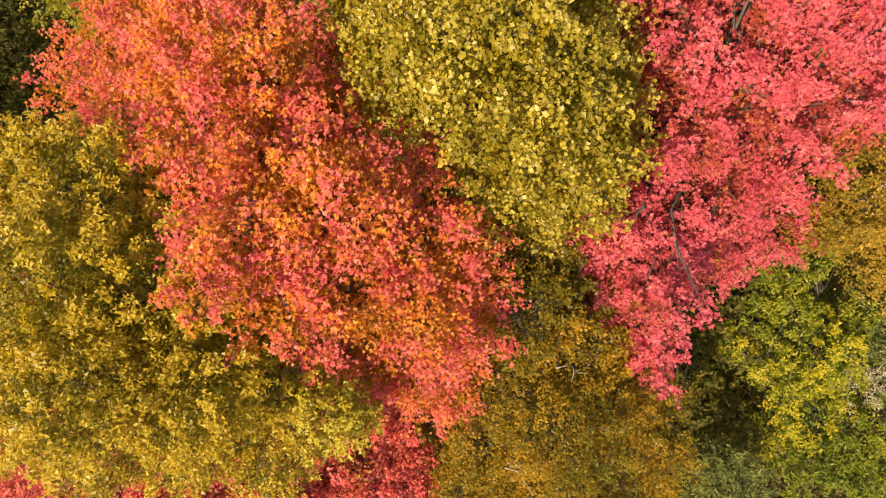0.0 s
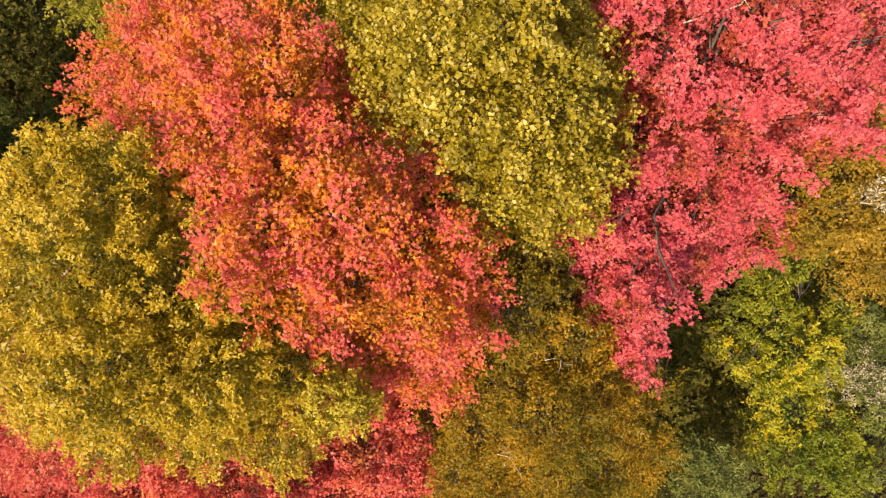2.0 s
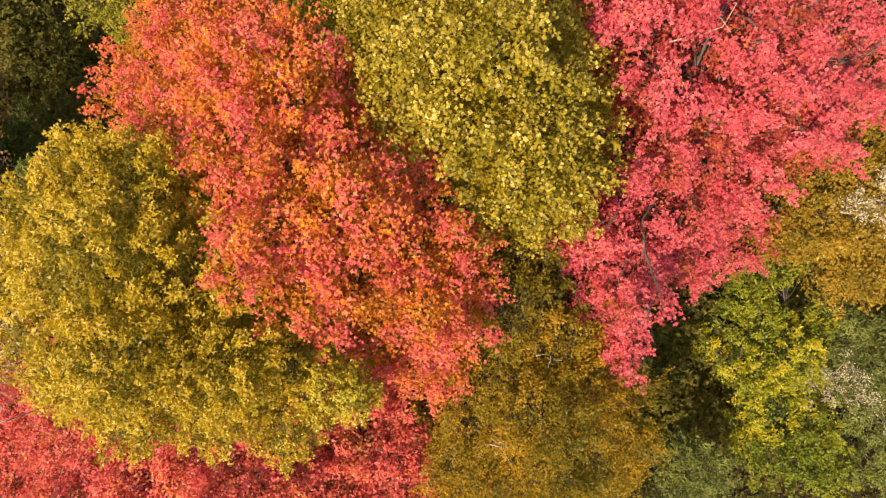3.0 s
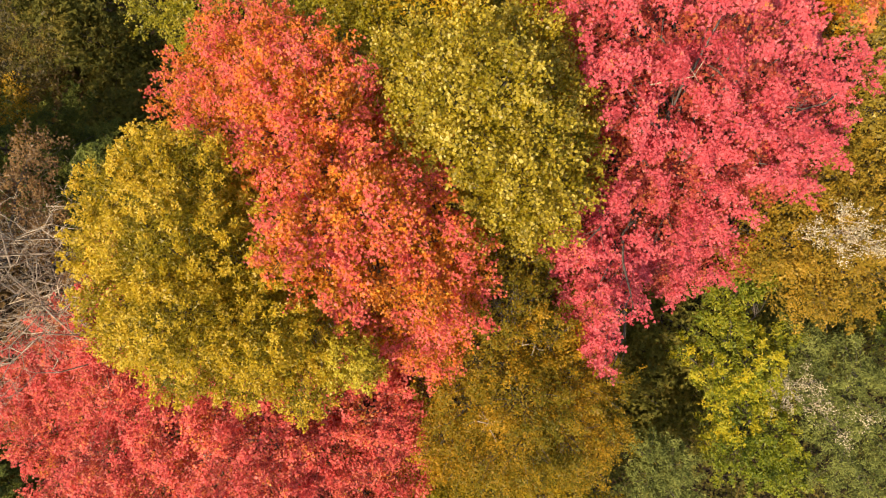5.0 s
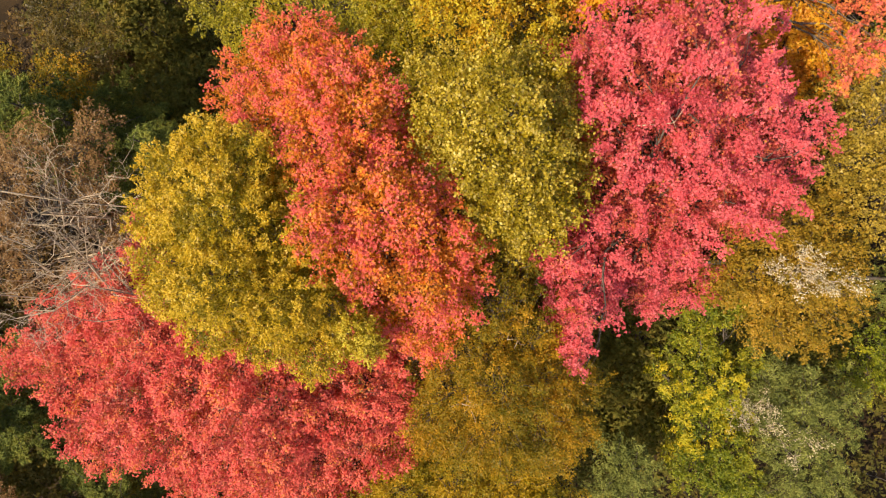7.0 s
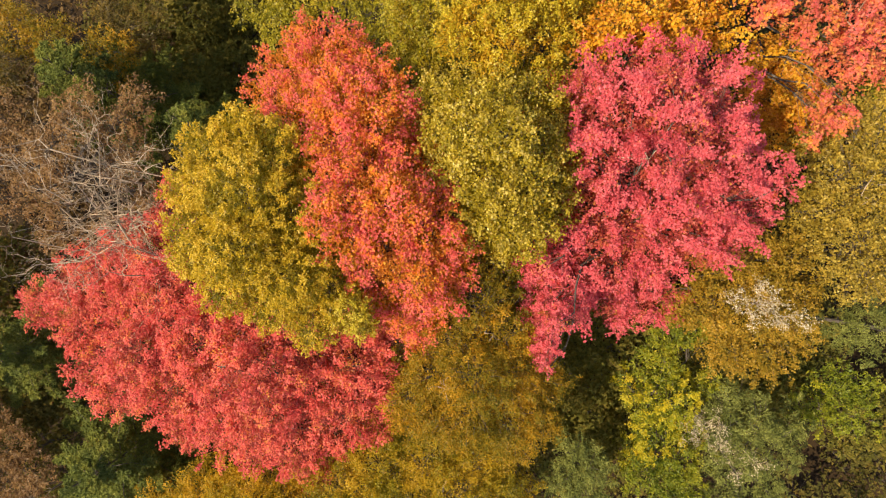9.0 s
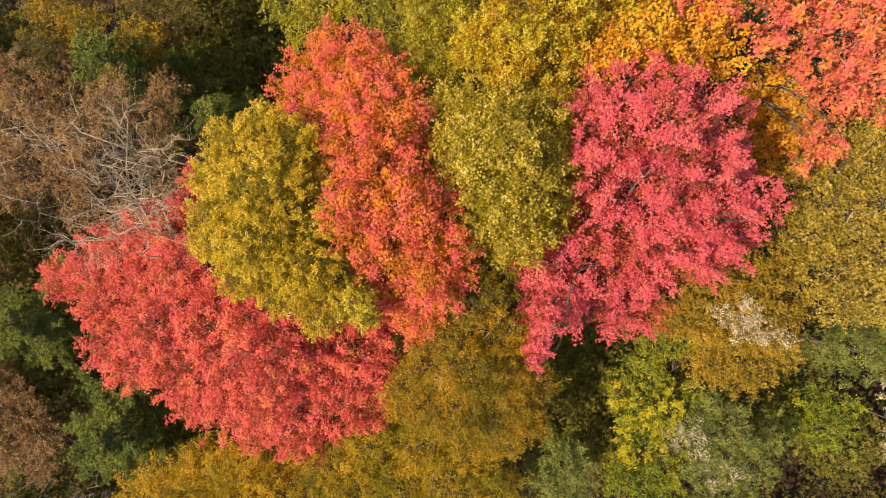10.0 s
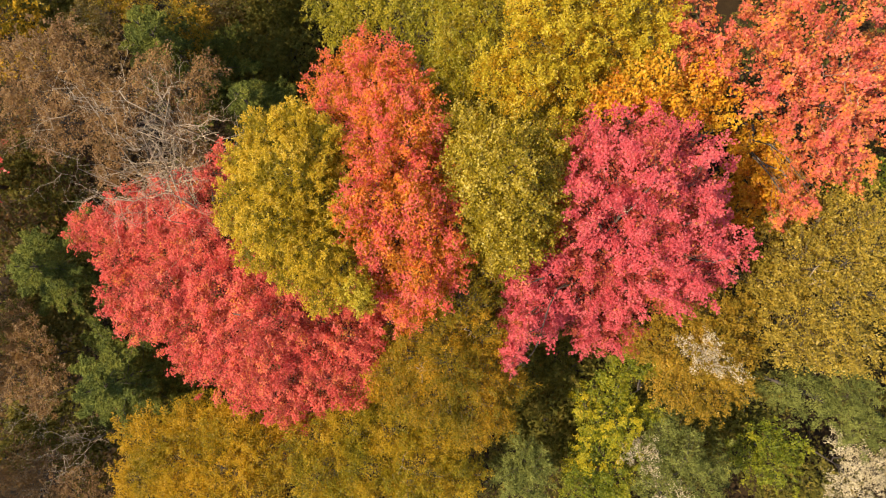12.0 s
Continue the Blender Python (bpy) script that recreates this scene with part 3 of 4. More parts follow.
LICHEN_OAK = [
    (7.58, 2.16, 11.85, 0.78), (8.62, 2.58, 11.65, 0.79), (7.47, 0.80, 11.67, 0.74), (8.59, 0.92, 11.81, 0.87),
    (9.76, 1.27, 11.47, 0.74), (8.88, -0.29, 10.99, 0.69), (9.96, -0.15, 10.89, 0.69), (10.81, 0.76, 10.75, 0.55),
    (10.34, 2.09, 10.97, 0.51), (7.08, 0.46, 11.36, 0.54), (9.69, 2.99, 11.14, 0.58), (8.88, 1.85, 11.89, 0.69),
]
OLIVE_OAK = [
    (9.59, 5.33, 11.91, 0.86), (9.98, 6.89, 11.88, 0.95), (10.90, 7.54, 12.02, 0.86), (9.89, 4.31, 11.65, 0.79),
    (10.26, 5.27, 12.35, 1.01), (11.10, 5.88, 12.56, 1.00), (10.67, 3.58, 12.15, 1.02), (11.53, 4.42, 12.45, 1.00),
    (11.18, 2.70, 11.50, 0.67), (12.27, 3.38, 11.65, 0.78), (13.27, 3.70, 11.61, 0.87), (9.51, 4.12, 11.34, 0.57),
    (12.81, 5.44, 12.05, 1.02), (12.12, 7.01, 11.94, 1.03), (9.03, 6.10, 11.20, 0.45),
]
GREY_PINE = [
    (13.20, 1.65, 9.05, 0.62), (14.00, 1.99, 9.18, 0.94), (15.21, 2.61, 9.16, 0.98), (16.48, 1.80, 8.60, 0.90),
]
LICHEN_PINE = [
    (10.02, -1.58, 9.01, 0.64), (11.04, -2.22, 9.13, 0.83), (10.79, -3.54, 8.93, 0.84), (12.27, -3.11, 8.59, 0.91),
    (12.86, -2.06, 8.21, 0.66), (10.06, -2.56, 9.05, 0.56), (11.47, -4.98, 8.45, 0.78), (12.69, -4.46, 8.49, 0.68),
    (12.56, -5.59, 8.17, 0.75),
]
LIME_CHERRY = [
    (14.59, -1.27, 6.14, 0.81), (15.70, -1.00, 6.30, 0.89), (16.00, -0.15, 6.17, 0.74), (14.96, -0.06, 6.20, 0.67),
]
CORAL_MAPLE = [
    (5.05, 9.01, 14.46, 0.76), (5.86, 9.51, 14.60, 0.90), (6.98, 9.90, 14.60, 0.90), (7.98, 10.13, 14.46, 0.75),
    (5.85, 8.30, 13.95, 0.52), (6.68, 8.37, 14.19, 0.92), (7.82, 8.77, 14.19, 0.92), (8.94, 9.10, 13.85, 0.78),
    (8.00, 7.75, 13.30, 0.50), (8.68, 8.06, 13.24, 0.81), (9.87, 8.23, 12.78, 0.50), (8.64, 7.04, 12.78, 0.50),
    (8.75, 6.24, 12.18, 0.48), (8.89, 9.99, 14.19, 0.91), (8.48, 11.51, 14.19, 0.92), (6.46, 11.26, 14.40, 0.91),
    (4.99, 10.53, 14.39, 0.91), (9.04, 6.58, 12.23, 0.38), (3.53, 8.63, 14.17, 0.74), (4.22, 8.84, 14.29, 0.69),
    (2.94, 9.48, 14.15, 0.77),
]
AMBER_MAPLE = [
    (6.91, 7.99, 11.14, 0.58), (7.87, 7.12, 10.65, 0.78), (8.88, 6.51, 10.53, 0.60), (7.89, 6.00, 10.57, 0.52),
    (8.22, 8.02, 10.75, 0.56), (7.75, 8.72, 11.12, 0.62), (8.87, 7.69, 10.94, 0.59), (10.10, 7.34, 10.58, 0.48),
    (8.44, 7.46, 11.51, 0.65), (7.94, 6.84, 11.34, 0.58), (9.10, 7.00, 11.54, 0.57),
]
AMBER_BIRCH = [
    (2.25, 6.20, 14.70, 0.60), (2.90, 6.95, 14.50, 0.70), (4.00, 7.20, 13.80, 0.68), (4.47, 8.06, 13.70, 0.67),
    (5.24, 7.68, 13.06, 0.53), (3.35, 6.55, 14.20, 0.48), (1.85, 5.85, 14.50, 0.42),
]
LEMON_BIRCH = [
    (-0.40, 5.81, 15.52, 0.86), (-1.05, 4.96, 14.92, 0.63),
    (-0.14, 5.13, 14.92, 0.62), (0.48, 6.39, 15.21, 0.87), (0.83, 5.68, 14.51, 0.64), (1.36, 7.34, 14.39, 0.92),
    (2.27, 8.14, 14.05, 0.78), (-0.23, 4.62, 14.35, 0.34), (1.40, 6.61, 13.72, 0.64),
    (-0.86, 6.99, 15.62, 0.85), (0.53, 7.94, 15.11, 0.88), (1.90, 9.08, 14.26, 0.77),
]
OLIVE_BIRCH = [
    (-2.67, 5.83, 13.60, 0.73), (-1.75, 5.45, 13.90, 0.70), (-2.67, 5.10, 12.90, 0.55), (-2.23, 6.70, 13.90, 0.87), (-1.90, 4.70, 12.60, 0.50),
    (-3.30, 6.60, 13.20, 0.75),
]
OLIVE_CHERRY = [
    (-6.99, 4.90, 10.47, 0.73), (-6.62, 5.86, 10.41, 0.86), (-5.36, 6.39, 10.62, 0.85), (-4.15, 6.13, 10.66, 0.76),
    (-3.80, 5.21, 10.48, 0.73), (-2.81, 4.77, 10.68, 0.72), (-7.95, 5.71, 10.05, 0.78), (-6.85, 7.06, 10.17, 0.97),
    (-4.99, 7.34, 10.58, 0.95), (-1.96, 4.35, 10.75, 0.56),
]
BROWN_ALDER = [
    (-15.99, 1.35, 8.81, 0.88), (-12.79, 2.81, 8.58, 0.95), (-12.59, 4.15, 7.97, 0.97), (-16.38, 2.70, 8.53, 1.06),
    (-13.57, 4.79, 8.12, 1.07), (-14.71, 2.58, 8.81, 0.88),
]
RUSSET_OAK = [
    (-15.42, -0.84, 10.98, 0.94), (-14.02, -0.53, 11.20, 0.89), (-14.86, -2.20, 10.78, 0.95), (-12.93, -1.14, 11.23, 0.84),
    (-15.27, 0.23, 10.74, 0.58), (-11.57, -0.78, 11.66, 0.76), (-13.15, -2.45, 11.43, 0.83), (-11.55, -2.00, 11.64, 0.82),
    (-9.88, 0.80, 11.35, 0.55), (-16.74, -1.99, 10.48, 1.16), (-11.24, 0.20, 11.72, 0.64), (-15.91, -3.53, 10.49, 1.16),
    (-10.32, -0.62, 10.30, 0.66), (-9.34, -1.37, 9.95, 0.55), (-10.67, -2.96, 9.33, 0.61), (-12.20, -3.39, 9.29, 0.69),
    (-14.63, -3.55, 9.66, 0.76), (-10.63, 0.40, 10.90, 0.60), (-10.23, 1.53, 10.70, 0.50), (-11.83, 0.91, 10.80, 0.55), (-9.66, -0.10, 11.00, 0.50),
]
RUST_OAK = [
    (-12.89, -11.42, 7.18, 0.93), (-11.86, -12.17, 7.02, 0.85), (-12.89, -13.02, 6.75, 1.02), (-11.52, -13.35, 6.70, 0.68),
    (-14.36, -12.77, 6.70, 1.13), (-14.03, -10.81, 6.90, 0.68),
]
LIME_SAPLING = [
    (10.49, 8.57, 11.17, 0.51), (11.12, 9.00, 11.16, 0.54), (10.40, 8.08, 10.82, 0.41),
]
PALE_BUSH = [
    (17.33, 1.09, 6.77, 0.52), (18.11, 0.70, 6.89, 0.69), (18.00, -0.52, 6.75, 0.57), (19.03, -0.36, 6.67, 0.74),
    (19.33, 1.01, 6.61, 0.87),
]
CRIMSON_DOGWOOD = [
    (-11.37, -16.75, 5.53, 1.06), (-10.09, -16.60, 5.53, 1.06), (-11.47, -18.13, 5.47, 1.18), (-8.81, -16.45, 5.53, 1.06),
]

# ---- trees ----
broadleaf("birch_tree", "yellow birch with a dense rounded crown of small leaves", YELLOW_BIRCH, "birch", 0.052, 0.036, 1.75, 11, "sliver", inner="shaded_yellow", clump=0.17, ragged=0.6, accent=(-1.6, -2.3, 0.6, "pale_lime"), lean=(0.3, -0.2), trunk=0.15, under=0.6, relief=0.8, tilt=0.6, loose=0.2)
broadleaf("maple_tree", "orange-red maple with a long ragged crown", ORANGE_MAPLE + ORANGE_MAPLE_MORE, "orange", 0.068, 0.064, 1.35, 12, "maple", inner="shaded_orange", trunk=0.18, ragged=1.3, clump=0.32, relief=1.15, uneven=0.1, under=0.7, tilt=0.5, fill=1.0, loose=0.1)
broadleaf("poplar_tree", "yellow-green poplar with large shiny leaves", YELLOW_POPLAR + YELLOW_POPLAR_MORE, "poplar", 0.062, 0.050, 1.5, 13, "coarse", clump=0.26, relief=1.5, ragged=1.1, inner="shaded_yellow", under=0.6, tilt=0.6, loose=0.2, fill=0.85)
pink_maple = broadleaf("maple_tree", "pinkish-red maple with layered ragged sprays", PINK_MAPLE + PINK_MAPLE_MORE, "pink", 0.072, 0.067, 1.3, 14, "maple", inner="shaded_red", ragged=1.6, trunk=0.18, clump=0.38, twigs=5, fill=0.68, relief=2.8, uneven=0.42, under=1.0, tilt=0.4, loose=0.05, reach=1.4)
broadleaf("maple_tree", "broad crimson red maple spreading below a yellow birch", RED_MAPLE + RED_MAPLE_MORE, "red", 0.064, 0.050, 1.35, 15, "coarse", inner="shaded_red", trunk=0.2, ragged=1.1, clump=0.3, relief=1.2, uneven=0.2, under=0.7, tilt=0.4, fill=1.0)
bronze_beech = broadleaf("beech_tree", "bronze-brown beech with thin foliage and grey twigs", BRONZE_BEECH, "bronze", 0.058, 0.042, 1.3, 16, "sliver", twigs=30, clump=0.22, ragged=1.4, relief=1.3, under=0.6, tilt=0.6)
golden_beech = broadleaf("beech_tree", "golden-brown beech beside the red maple", GOLD_BEECH, "gold", 0.060, 0.050, 1.15, 17, "sliver", clump=0.26, twigs=22, ragged=1.5, relief=1.2, uneven=0.2, under=0.6, tilt=0.6)
broadleaf("beech_tree", "ochre beech with fading olive leaves", OCHRE_BEECH, "ochre", 0.060, 0.050, 1.15, 18, "sliver", clump=0.26, twigs=26, ragged=1.5, relief=1.2, uneven=0.2, under=0.6, tilt=0.6)
broadleaf("cherry_tree", "green cherry turning yellow at its top", GREEN_CHERRY, "green", 0.095, 0.045, 1.5, 19, inner="green", trunk=0.1, clump=0.22, ragged=1.4, relief=2.2, uneven=0.2, accent=(8.2, -2.9, 1.6, "sunny"), tilt=0.55, fill=0.7)
broadleaf("spruce_tree", "small grey-green spruce below the beech", GREY_SPRUCE, "greyneedle", 0.10, 0.03, 1.4, 20, "sliver", trunk=0.1, clump=0.26, tilt=0.7, fill=0.8, relief=2.2)
broadleaf("oak_tree", "ochre oak with a dead lichen-covered bough", LICHEN_OAK, "ochre_oak", 0.07, 0.055, 1.3, 21, "sliver", twigs=18, under=0.6, clump=0.22, ragged=1.3, tilt=0.55)
olive_oak = broadleaf("oak_tree", "large olive-gold oak with sparse foliage", OLIVE_OAK, "olive", 0.082, 0.062, 0.95, 22, "sliver", twigs=34, relief=1.5, ragged=1.6, fill=0.85, clump=0.25, uneven=0.3, under=0.6, tilt=0.6)
broadleaf("pine_tree", "grey-green pine with soft tufted boughs", GREY_PINE, "greyneedle", 0.10, 0.03, 1.4, 23, "sliver", trunk=0.12, ragged=1.5, clump=0.26, tilt=0.7, fill=0.8, relief=2.2)
broadleaf("pine_tree", "grey-green pine with pale lichen on its twigs", LICHEN_PINE, "greyneedle", 0.10, 0.03, 1.2, 24, "sliver", trunk=0.12, ragged=1.5, clump=0.26, tilt=0.7, fill=0.8, relief=2.2)
broadleaf("cherry_tree", "small yellow-green cherry in a dark hollow", LIME_CHERRY, "lime", 0.095, 0.05, 0.95, 25, inner="green", relief=1.6, trunk=0.08, ragged=1.5, clump=0.22, fill=0.8)
coral_maple = broadleaf("maple_tree", "tall coral-orange maple with yellow-tipped leaves", CORAL_MAPLE, "coral", 0.095, 0.09, 1.2, 26, "maple", inner="shaded_coral", ragged=1.6, clump=0.34, trunk=0.2, twigs=7, fill=0.58, relief=2.2, uneven=0.3, under=0, loose=0.08, tilt=0.42, reach=1.45)
broadleaf("maple_tree", "small amber maple below the coral maple", AMBER_MAPLE, "amber", 0.105, 0.10, 1.2, 27, "maple", trunk=0.1, ragged=1.6, relief=2.0, fill=0.7, clump=0.32, under=0.8, loose=0.08)
broadleaf("birch_tree", "amber-orange birch between the lemon birch and maple", AMBER_BIRCH, "bright_amber", 0.085, 0.068, 1.3, 28, ragged=1.5, relief=1.5, under=0.6, clump=0.28, tilt=0.5, fill=0.8)
# lemon leaves lie over darker gold ones, which puts shade into the crown's depth
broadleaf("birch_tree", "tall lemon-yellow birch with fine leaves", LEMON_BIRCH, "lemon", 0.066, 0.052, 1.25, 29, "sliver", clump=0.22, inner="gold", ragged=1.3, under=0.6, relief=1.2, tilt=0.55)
broadleaf("birch_tree", "olive-green birch beside the lemon-yellow birch", OLIVE_BIRCH, "leafgreen", 0.066, 0.052, 1.2, 36, "sliver", clump=0.22, inner="shaded_yellow", ragged=1.4, under=0.6, relief=1.3, tilt=0.55)
broadleaf("cherry_tree", "olive-gold cherry in partial shade", OLIVE_CHERRY, "leafgreen", 0.075, 0.055, 1.1, 30, "sliver", trunk=0.11, ragged=1.5, relief=1.4, clump=0.24, tilt=0.55)
broadleaf("alder_tree", "brown and amber alder with thinning leaves", BROWN_ALDER, "brown", 0.07, 0.055, 1.0, 31, "sliver", trunk=0.1, twigs=18, ragged=1.5, accent=(-14.6, 2.9, 2.0, "bronze"), clump=0.26)
broadleaf("oak_tree", "russet-brown oak with withered leaves", RUSSET_OAK, "russet", 0.07, 0.055, 0.9, 32, "sliver", trunk=0.14, twigs=24, clump=0.24, ragged=1.4)
broadleaf("oak_tree", "small rust-brown oak beside a dark pine", RUST_OAK, "russet", 0.07, 0.055, 1.1, 33, "sliver", trunk=0.09, twigs=20, clump=0.24)
broadleaf("dogwood_tree", "low dull brown dogwood with thin foliage", CRIMSON_DOGWOOD, "russet", 0.06, 0.045, 0.6, 34, trunk=0.07, twigs=18)
broadleaf("cherry_tree", "slender lime-green cherry below the coral maple", LIME_SAPLING, "lime", 0.09, 0.055, 1.2, 35, inner="green", trunk=0.07)


def dead_branch(tree, a, b, seed):
    """A short bleached branch that shows between the leaves of a tree, with a fork."""
    rng = np.random.default_rng(seed)
    a, b = np.array(a) - np.array(tree.location), np.array(b) - np.array(tree.location)
    down = a - (b - a) * 0.3 - (0, 0, 0.9)
    c = a + (b - a) * 0.5
    fork = c + np.cross(b - a, (0, 0, 1)) * 0.5 + (0, 0, 0.1)
    wood = [bend(rng, down, b, 0.016, 0.004, 6, 0.05, 0.12), bend(rng, c, fork, 0.007, 0.003, 4, 0.05, 0.12)]
    part("dead_branch", mesh_of("dead_branch", *tubes(wood, 6), PALE_BARK), tree, "bleached bare branch")


dead_branch(pink_maple, (3.29, 3.01, 16.00), (3.78, 3.31, 16.12), 73)
dead_branch(coral_maple, (7.71, 9.25, 15.00), (6.49, 9.20, 15.12), 75)
dead_branch(coral_maple, (8.24, 9.09, 14.80), (7.56, 9.54, 14.92), 76)
dead_branch(coral_maple, (7.97, 8.21, 14.40), (7.40, 8.40, 14.52), 77)
dead_branch(bronze_beech, (1.00, -3.69, 13.10), (1.49, -3.36, 13.22), 78)
dead_branch(bronze_beech, (1.38, -3.18, 13.00), (1.14, -3.64, 13.12), 79)
dead_branch(bronze_beech, (1.72, -1.63, 13.90), (2.07, -1.73, 14.02), 80)
dead_branch(olive_oak, (10.41, 4.72, 12.90), (10.06, 5.28, 13.02), 82)
dead_branch(golden_beech, (2.37, -7.74, 10.20), (2.26, -6.64, 10.32), 83)
dead_branch(pink_maple, (3.51, 3.34, 15.20), (3.96, 3.48, 15.30), 72)

conifer("dark green pine in shade", -13.7, -8.2, 9.4, 4.0, "needle", 41, needle=0.13, whorls=9)
conifer("dark green pine with lit tips", -8.9, -10.7, 9.8, 4.3, "needle", 42, needle=0.13, whorls=9)
conifer("dark green pine beside the alder", -13.1, 1.7, 11.3, 3.7, "needle", 43, needle=0.13, whorls=9)
conifer("small dark green pine beside the birch", -8.6, 1.2, 11.8, 2.5, "needle", 44, needle=0.12)

bare_tree("bare_tree", "leafless pale-grey tree with spreading crooked branches", -8.9, -1.7, (-9.4, -1.8, 8.6),
          [(-12.9, -2.2, 12.0), (-12.2, -3.6, 11.2), (-10.8, -4.0, 11.4), (-11.5, -0.6, 12.4), (-10.2, -0.2, 12.3), (-9.2, -0.5, 12.2), (-8.2, -2.6, 12.6), (-10.6, -1.8, 12.8), (-11.9, -1.6, 11.6), (-9.2, -3.2, 12.0), (-7.7, -3.3, 13.0), (-8.6, -0.4, 12.6)], 51)

# ---- undergrowth between the trunks ----
rng = np.random.default_rng(77)
for gx in range(-8, 9):
    for gy in range(-5, 6):
        u, v = gx * 2.9 + rng.uniform(-1.2, 1.2), gy * 2.9 + rng.uniform(-1.2, 1.2)
        x, y = 0.875 * u - 0.485 * v, 0.485 * u + 0.875 * v
        if abs(u) < 7.5 and abs(v) < 4:
            continue
        h = rng.uniform(1.6, 4.6) * (0.6 if u > 11 else 1) + (1.2 if u < -9 else 0)
        shrub = [(x + rng.normal(0, 0.7), y + rng.normal(0, 0.7), h * f, rng.uniform(1.0, 1.5)) for f in (1.0, 0.7)]
        brown = u < -8 and rng.random() < 0.65
        text = "brown-leaved hazel bush on the forest floor" if brown else "shaded green hazel bush on the forest floor"
        tagged(broadleaf("hazel_bush", text, shrub, "rust" if brown else "shade", 0.18, 0.13, 0.5, 500 + gx * 20 + gy, "sliver", trunk=0.03, twigs=5, category="bush"), group="undergrowth")

# bushes that fill the deep hollows
HOLLOWS = [(5.7, -2.9, 6.6), (6.9, -3.9, 6.4), (6.4, -5.6, 6.2), (6.1, -1.6, 7.2), (9.9, -0.9, 6.6), (13.9, -0.4, 4.2), (14.9, 0.6, 4.0), (13.7, -1.3, 4.2),
           (18.1, -1.3, 3.4), (-11.8, 5.3, 3.6), (-12.0, 4.0, 4.0), (-9.9, 4.5, 4.2), (-12.1, 3.0, 5.0), (-11.9, 6.5, 3.4), (-19.4, -6.0, 3.6), (-17.5, -6.1, 4.2),
           (-16.2, -6.6, 4.4), (-19.0, -7.1, 3.6), (-1.7, 6.1, 8.6), (-0.7, 5.7, 9.0), (-2.1, 5.3, 8.6), (2.0, 7.3, 9.2), (-8.7, -9.5, 5.4), (-6.9, -10.4, 5.6),
           (-11.4, -15.4, 4.2), (-9.9, -15.8, 4.2), (-12.9, -16.6, 4.0), (-2.9, 4.4, 9.0), (8.6, -2.9, 6.4), (8.0, -4.1, 6.0), (-22.0, 0.7, 5.0), (-20.9, 1.4, 5.0), (-13.6, 6.7, 5.0), (-14.7, 6.0, 5.0), (-12.5, 5.9, 5.0), (-14.3, 7.2, 4.6),
           (-13.6, -12.2, 3.5), (-17.7, -9.7, 3.8), (-15.6, -11.2, 3.5), (-15.9, -13.1, 3.6)]
for i, (x, y, h) in enumerate(HOLLOWS):
    shrub = [(x + rng.normal(0, 0.5), y + rng.normal(0, 0.5), h * f, 1.25) for f in (1.0, 0.82)] + [(x + rng.normal(0, 0.9), y + rng.normal(0, 0.9), h * 0.75, 1.3)]
    tagged(broadleaf("hazel_bush", "dark green hazel bush in a shaded hollow", shrub, "hollow", 0.16, 0.11, 0.95, 700 + i, "sliver", trunk=0.04, twigs=8, category="bush"), group="undergrowth")

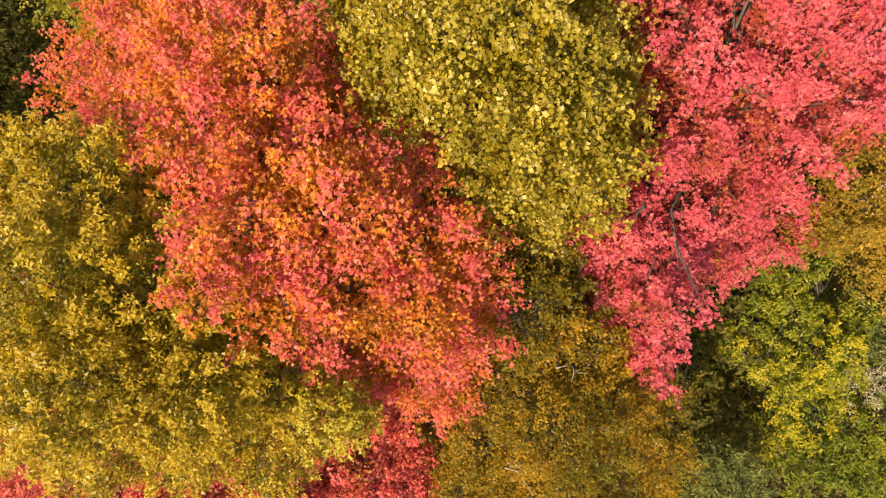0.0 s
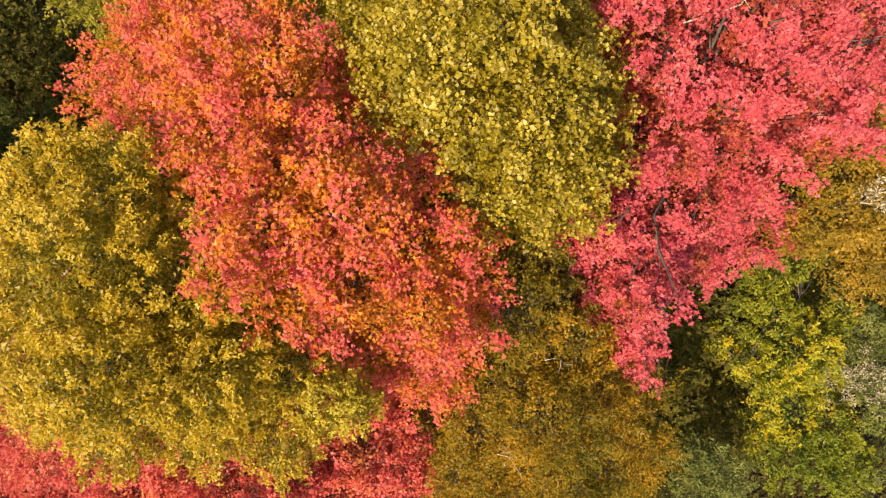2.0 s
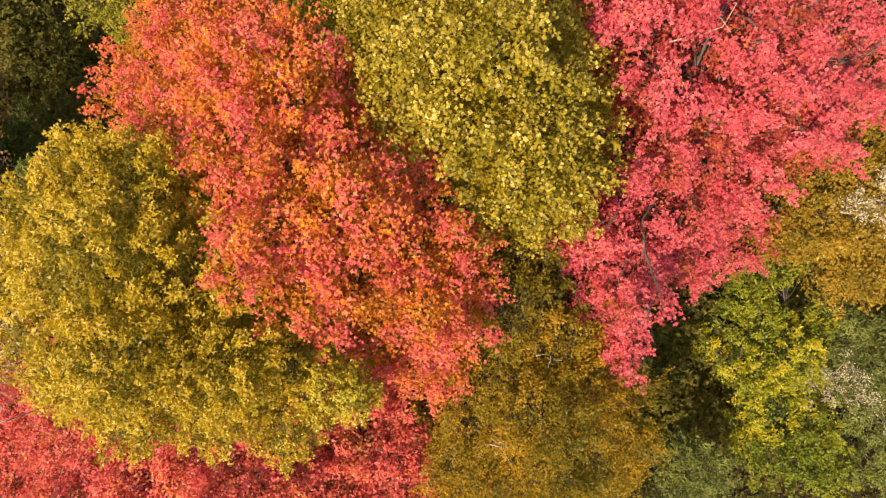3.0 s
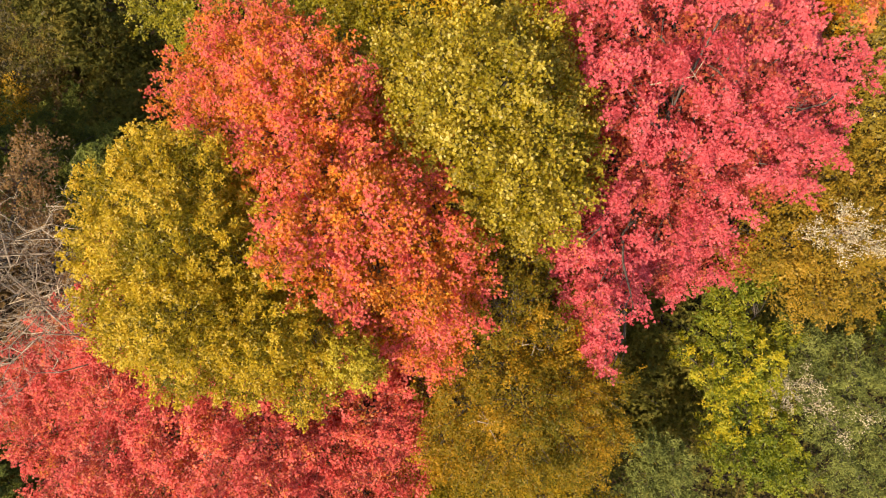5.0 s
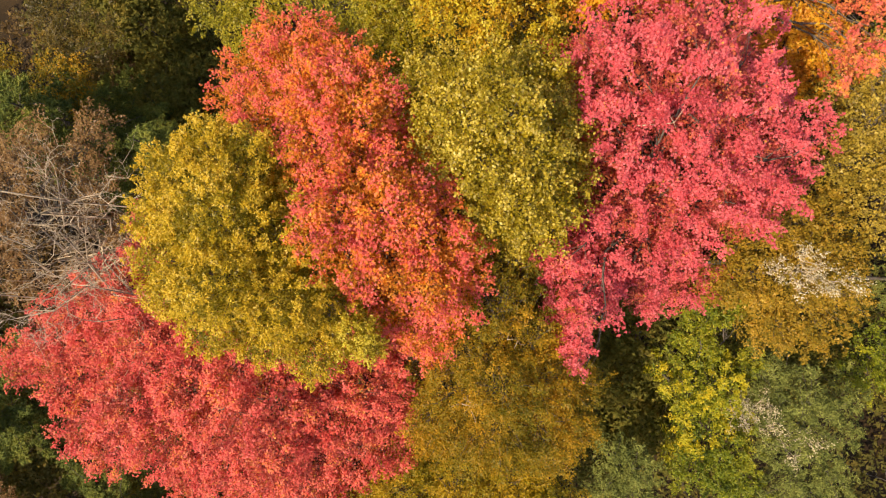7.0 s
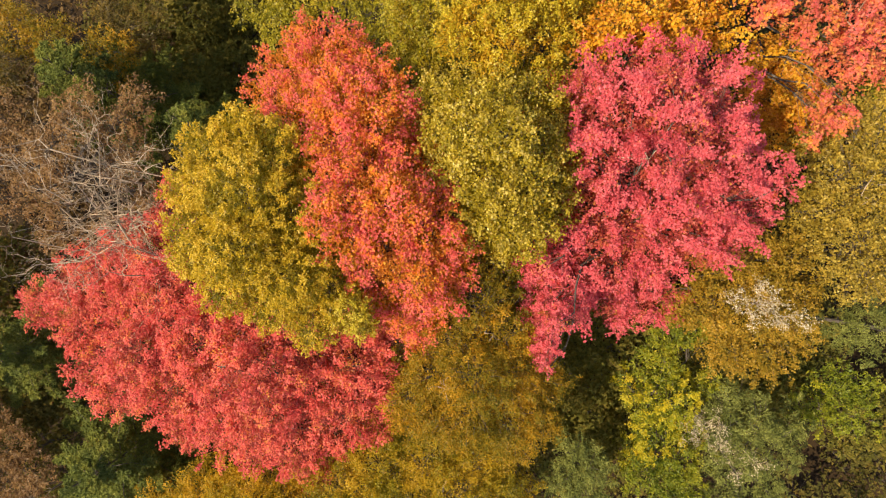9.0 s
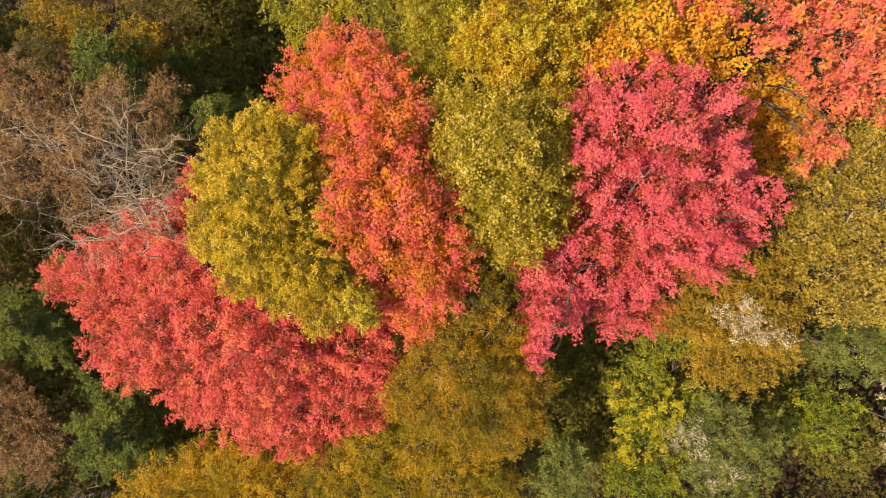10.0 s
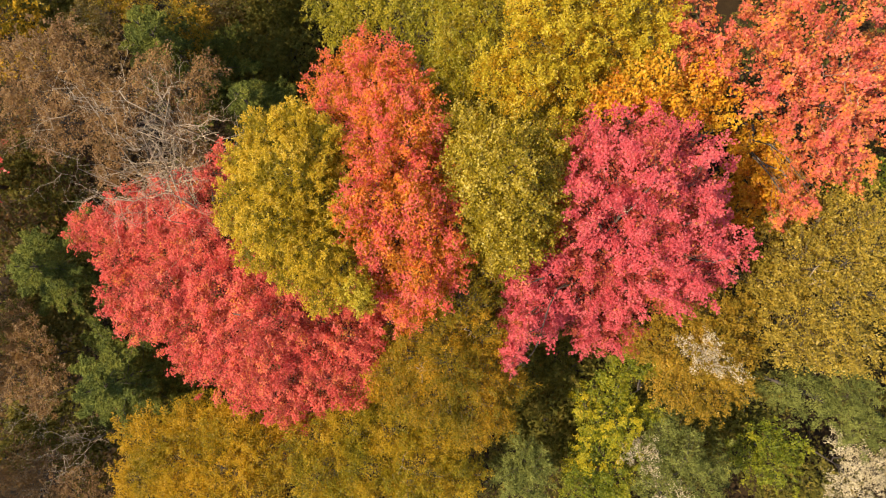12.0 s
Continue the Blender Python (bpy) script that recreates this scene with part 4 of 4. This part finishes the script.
# ---- the forest goes on around: unseen trees, added to shade the view's edges ----
RING = [("bronze", "unseen bronze-leaved beech added around the view"), ("olive", "unseen olive-leaved oak added around the view"), ("red", "unseen dull red maple added around the view"), ("gold", "unseen golden beech added around the view")]
AROUND = [(-21, -9), (-21.5, -3), (-21, 3.5), (-20, 10), (23, -10), (23, -2), (22.5, 6), (-12, 16), (-4, 16), (5, 16), (14, 16), (-12, -16), (-3, -16.5), (6, -16.5), (15, -16)]
for i, (u, v) in enumerate(AROUND):
    x, y = 0.6 + 0.875 * u - 0.485 * v, -0.2 + 0.485 * u + 0.875 * v
    h = rng.uniform(8.0, 10.5)
    crown = [(x + 1.7 * math.cos(a) * f, y + 1.7 * math.sin(a) * f, h - 1.3 * f + rng.uniform(-0.4, 0.4), 1.35) for a, f in [(k * 1.05 + i, 1.0) for k in range(6)] + [(0, 0)]]
    mat, text = RING[i % 4]
    tagged(broadleaf("offscreen_tree", text, crown, mat, 0.15, 0.12, 0.9, 900 + i, "sliver", twigs=4), group="forest edge")

# ---- dead wood with pale lichen ----
bare_tree("dead_bough_tree", "dead lichen-white sapling beside the ochre oak", 8.0, 0.9, (7.9, 1.0, 11.9), [(9.4, 1.1, 12.4), (8.85, 1.4, 12.5), (9.0, 0.9, 12.4)], 61, trunk=0.06, lichen=800)
broadleaf("seed_bush", "bush covered in pale tan seed heads", PALE_BUSH, "lichen", 0.10, 0.024, 0.55, 62, "sliver", trunk=0.06, clump=0.24, reach=1.7, fill=0.8, tilt=0.8, twigs=18, category="bush")
bare_tree("dead_tree", "dead sapling with pale lichen among grey pines", 9.4, -2.7, (9.5, -2.8, 8.2), [(9.8, -2.5, 9.6), (9.3, -3.1, 9.5), (9.9, -3.1, 9.6)], 63, trunk=0.05, lichen=420)
bare_tree("dead_tree", "dead pale sapling in the lichen-covered pine", 10.9, -3.4, (10.9, -3.4, 8.2), [(11.3, -3.3, 9.4), (10.8, -3.8, 9.3)], 64, trunk=0.05, lichen=420)
bare_tree("bare_tree", "leafless grey sapling beside the rust oak", -11.9, -13.6, (-12.1, -13.9, 4.6), [(-12.9, -14.3, 6.6), (-12.2, -14.9, 6.5), (-11.6, -13.4, 6.8), (-13.2, -13.3, 6.6)], 65, trunk=0.06)
bare_tree("bare_tree", "leafless pale sapling over crimson dogwood", -9.6, -14.6, (-9.8, -14.9, 4.6), [(-10.6, -15.6, 6.7), (-9.6, -16.0, 6.6), (-9.0, -14.8, 6.8), (-10.8, -14.4, 6.6)], 66, trunk=0.06)
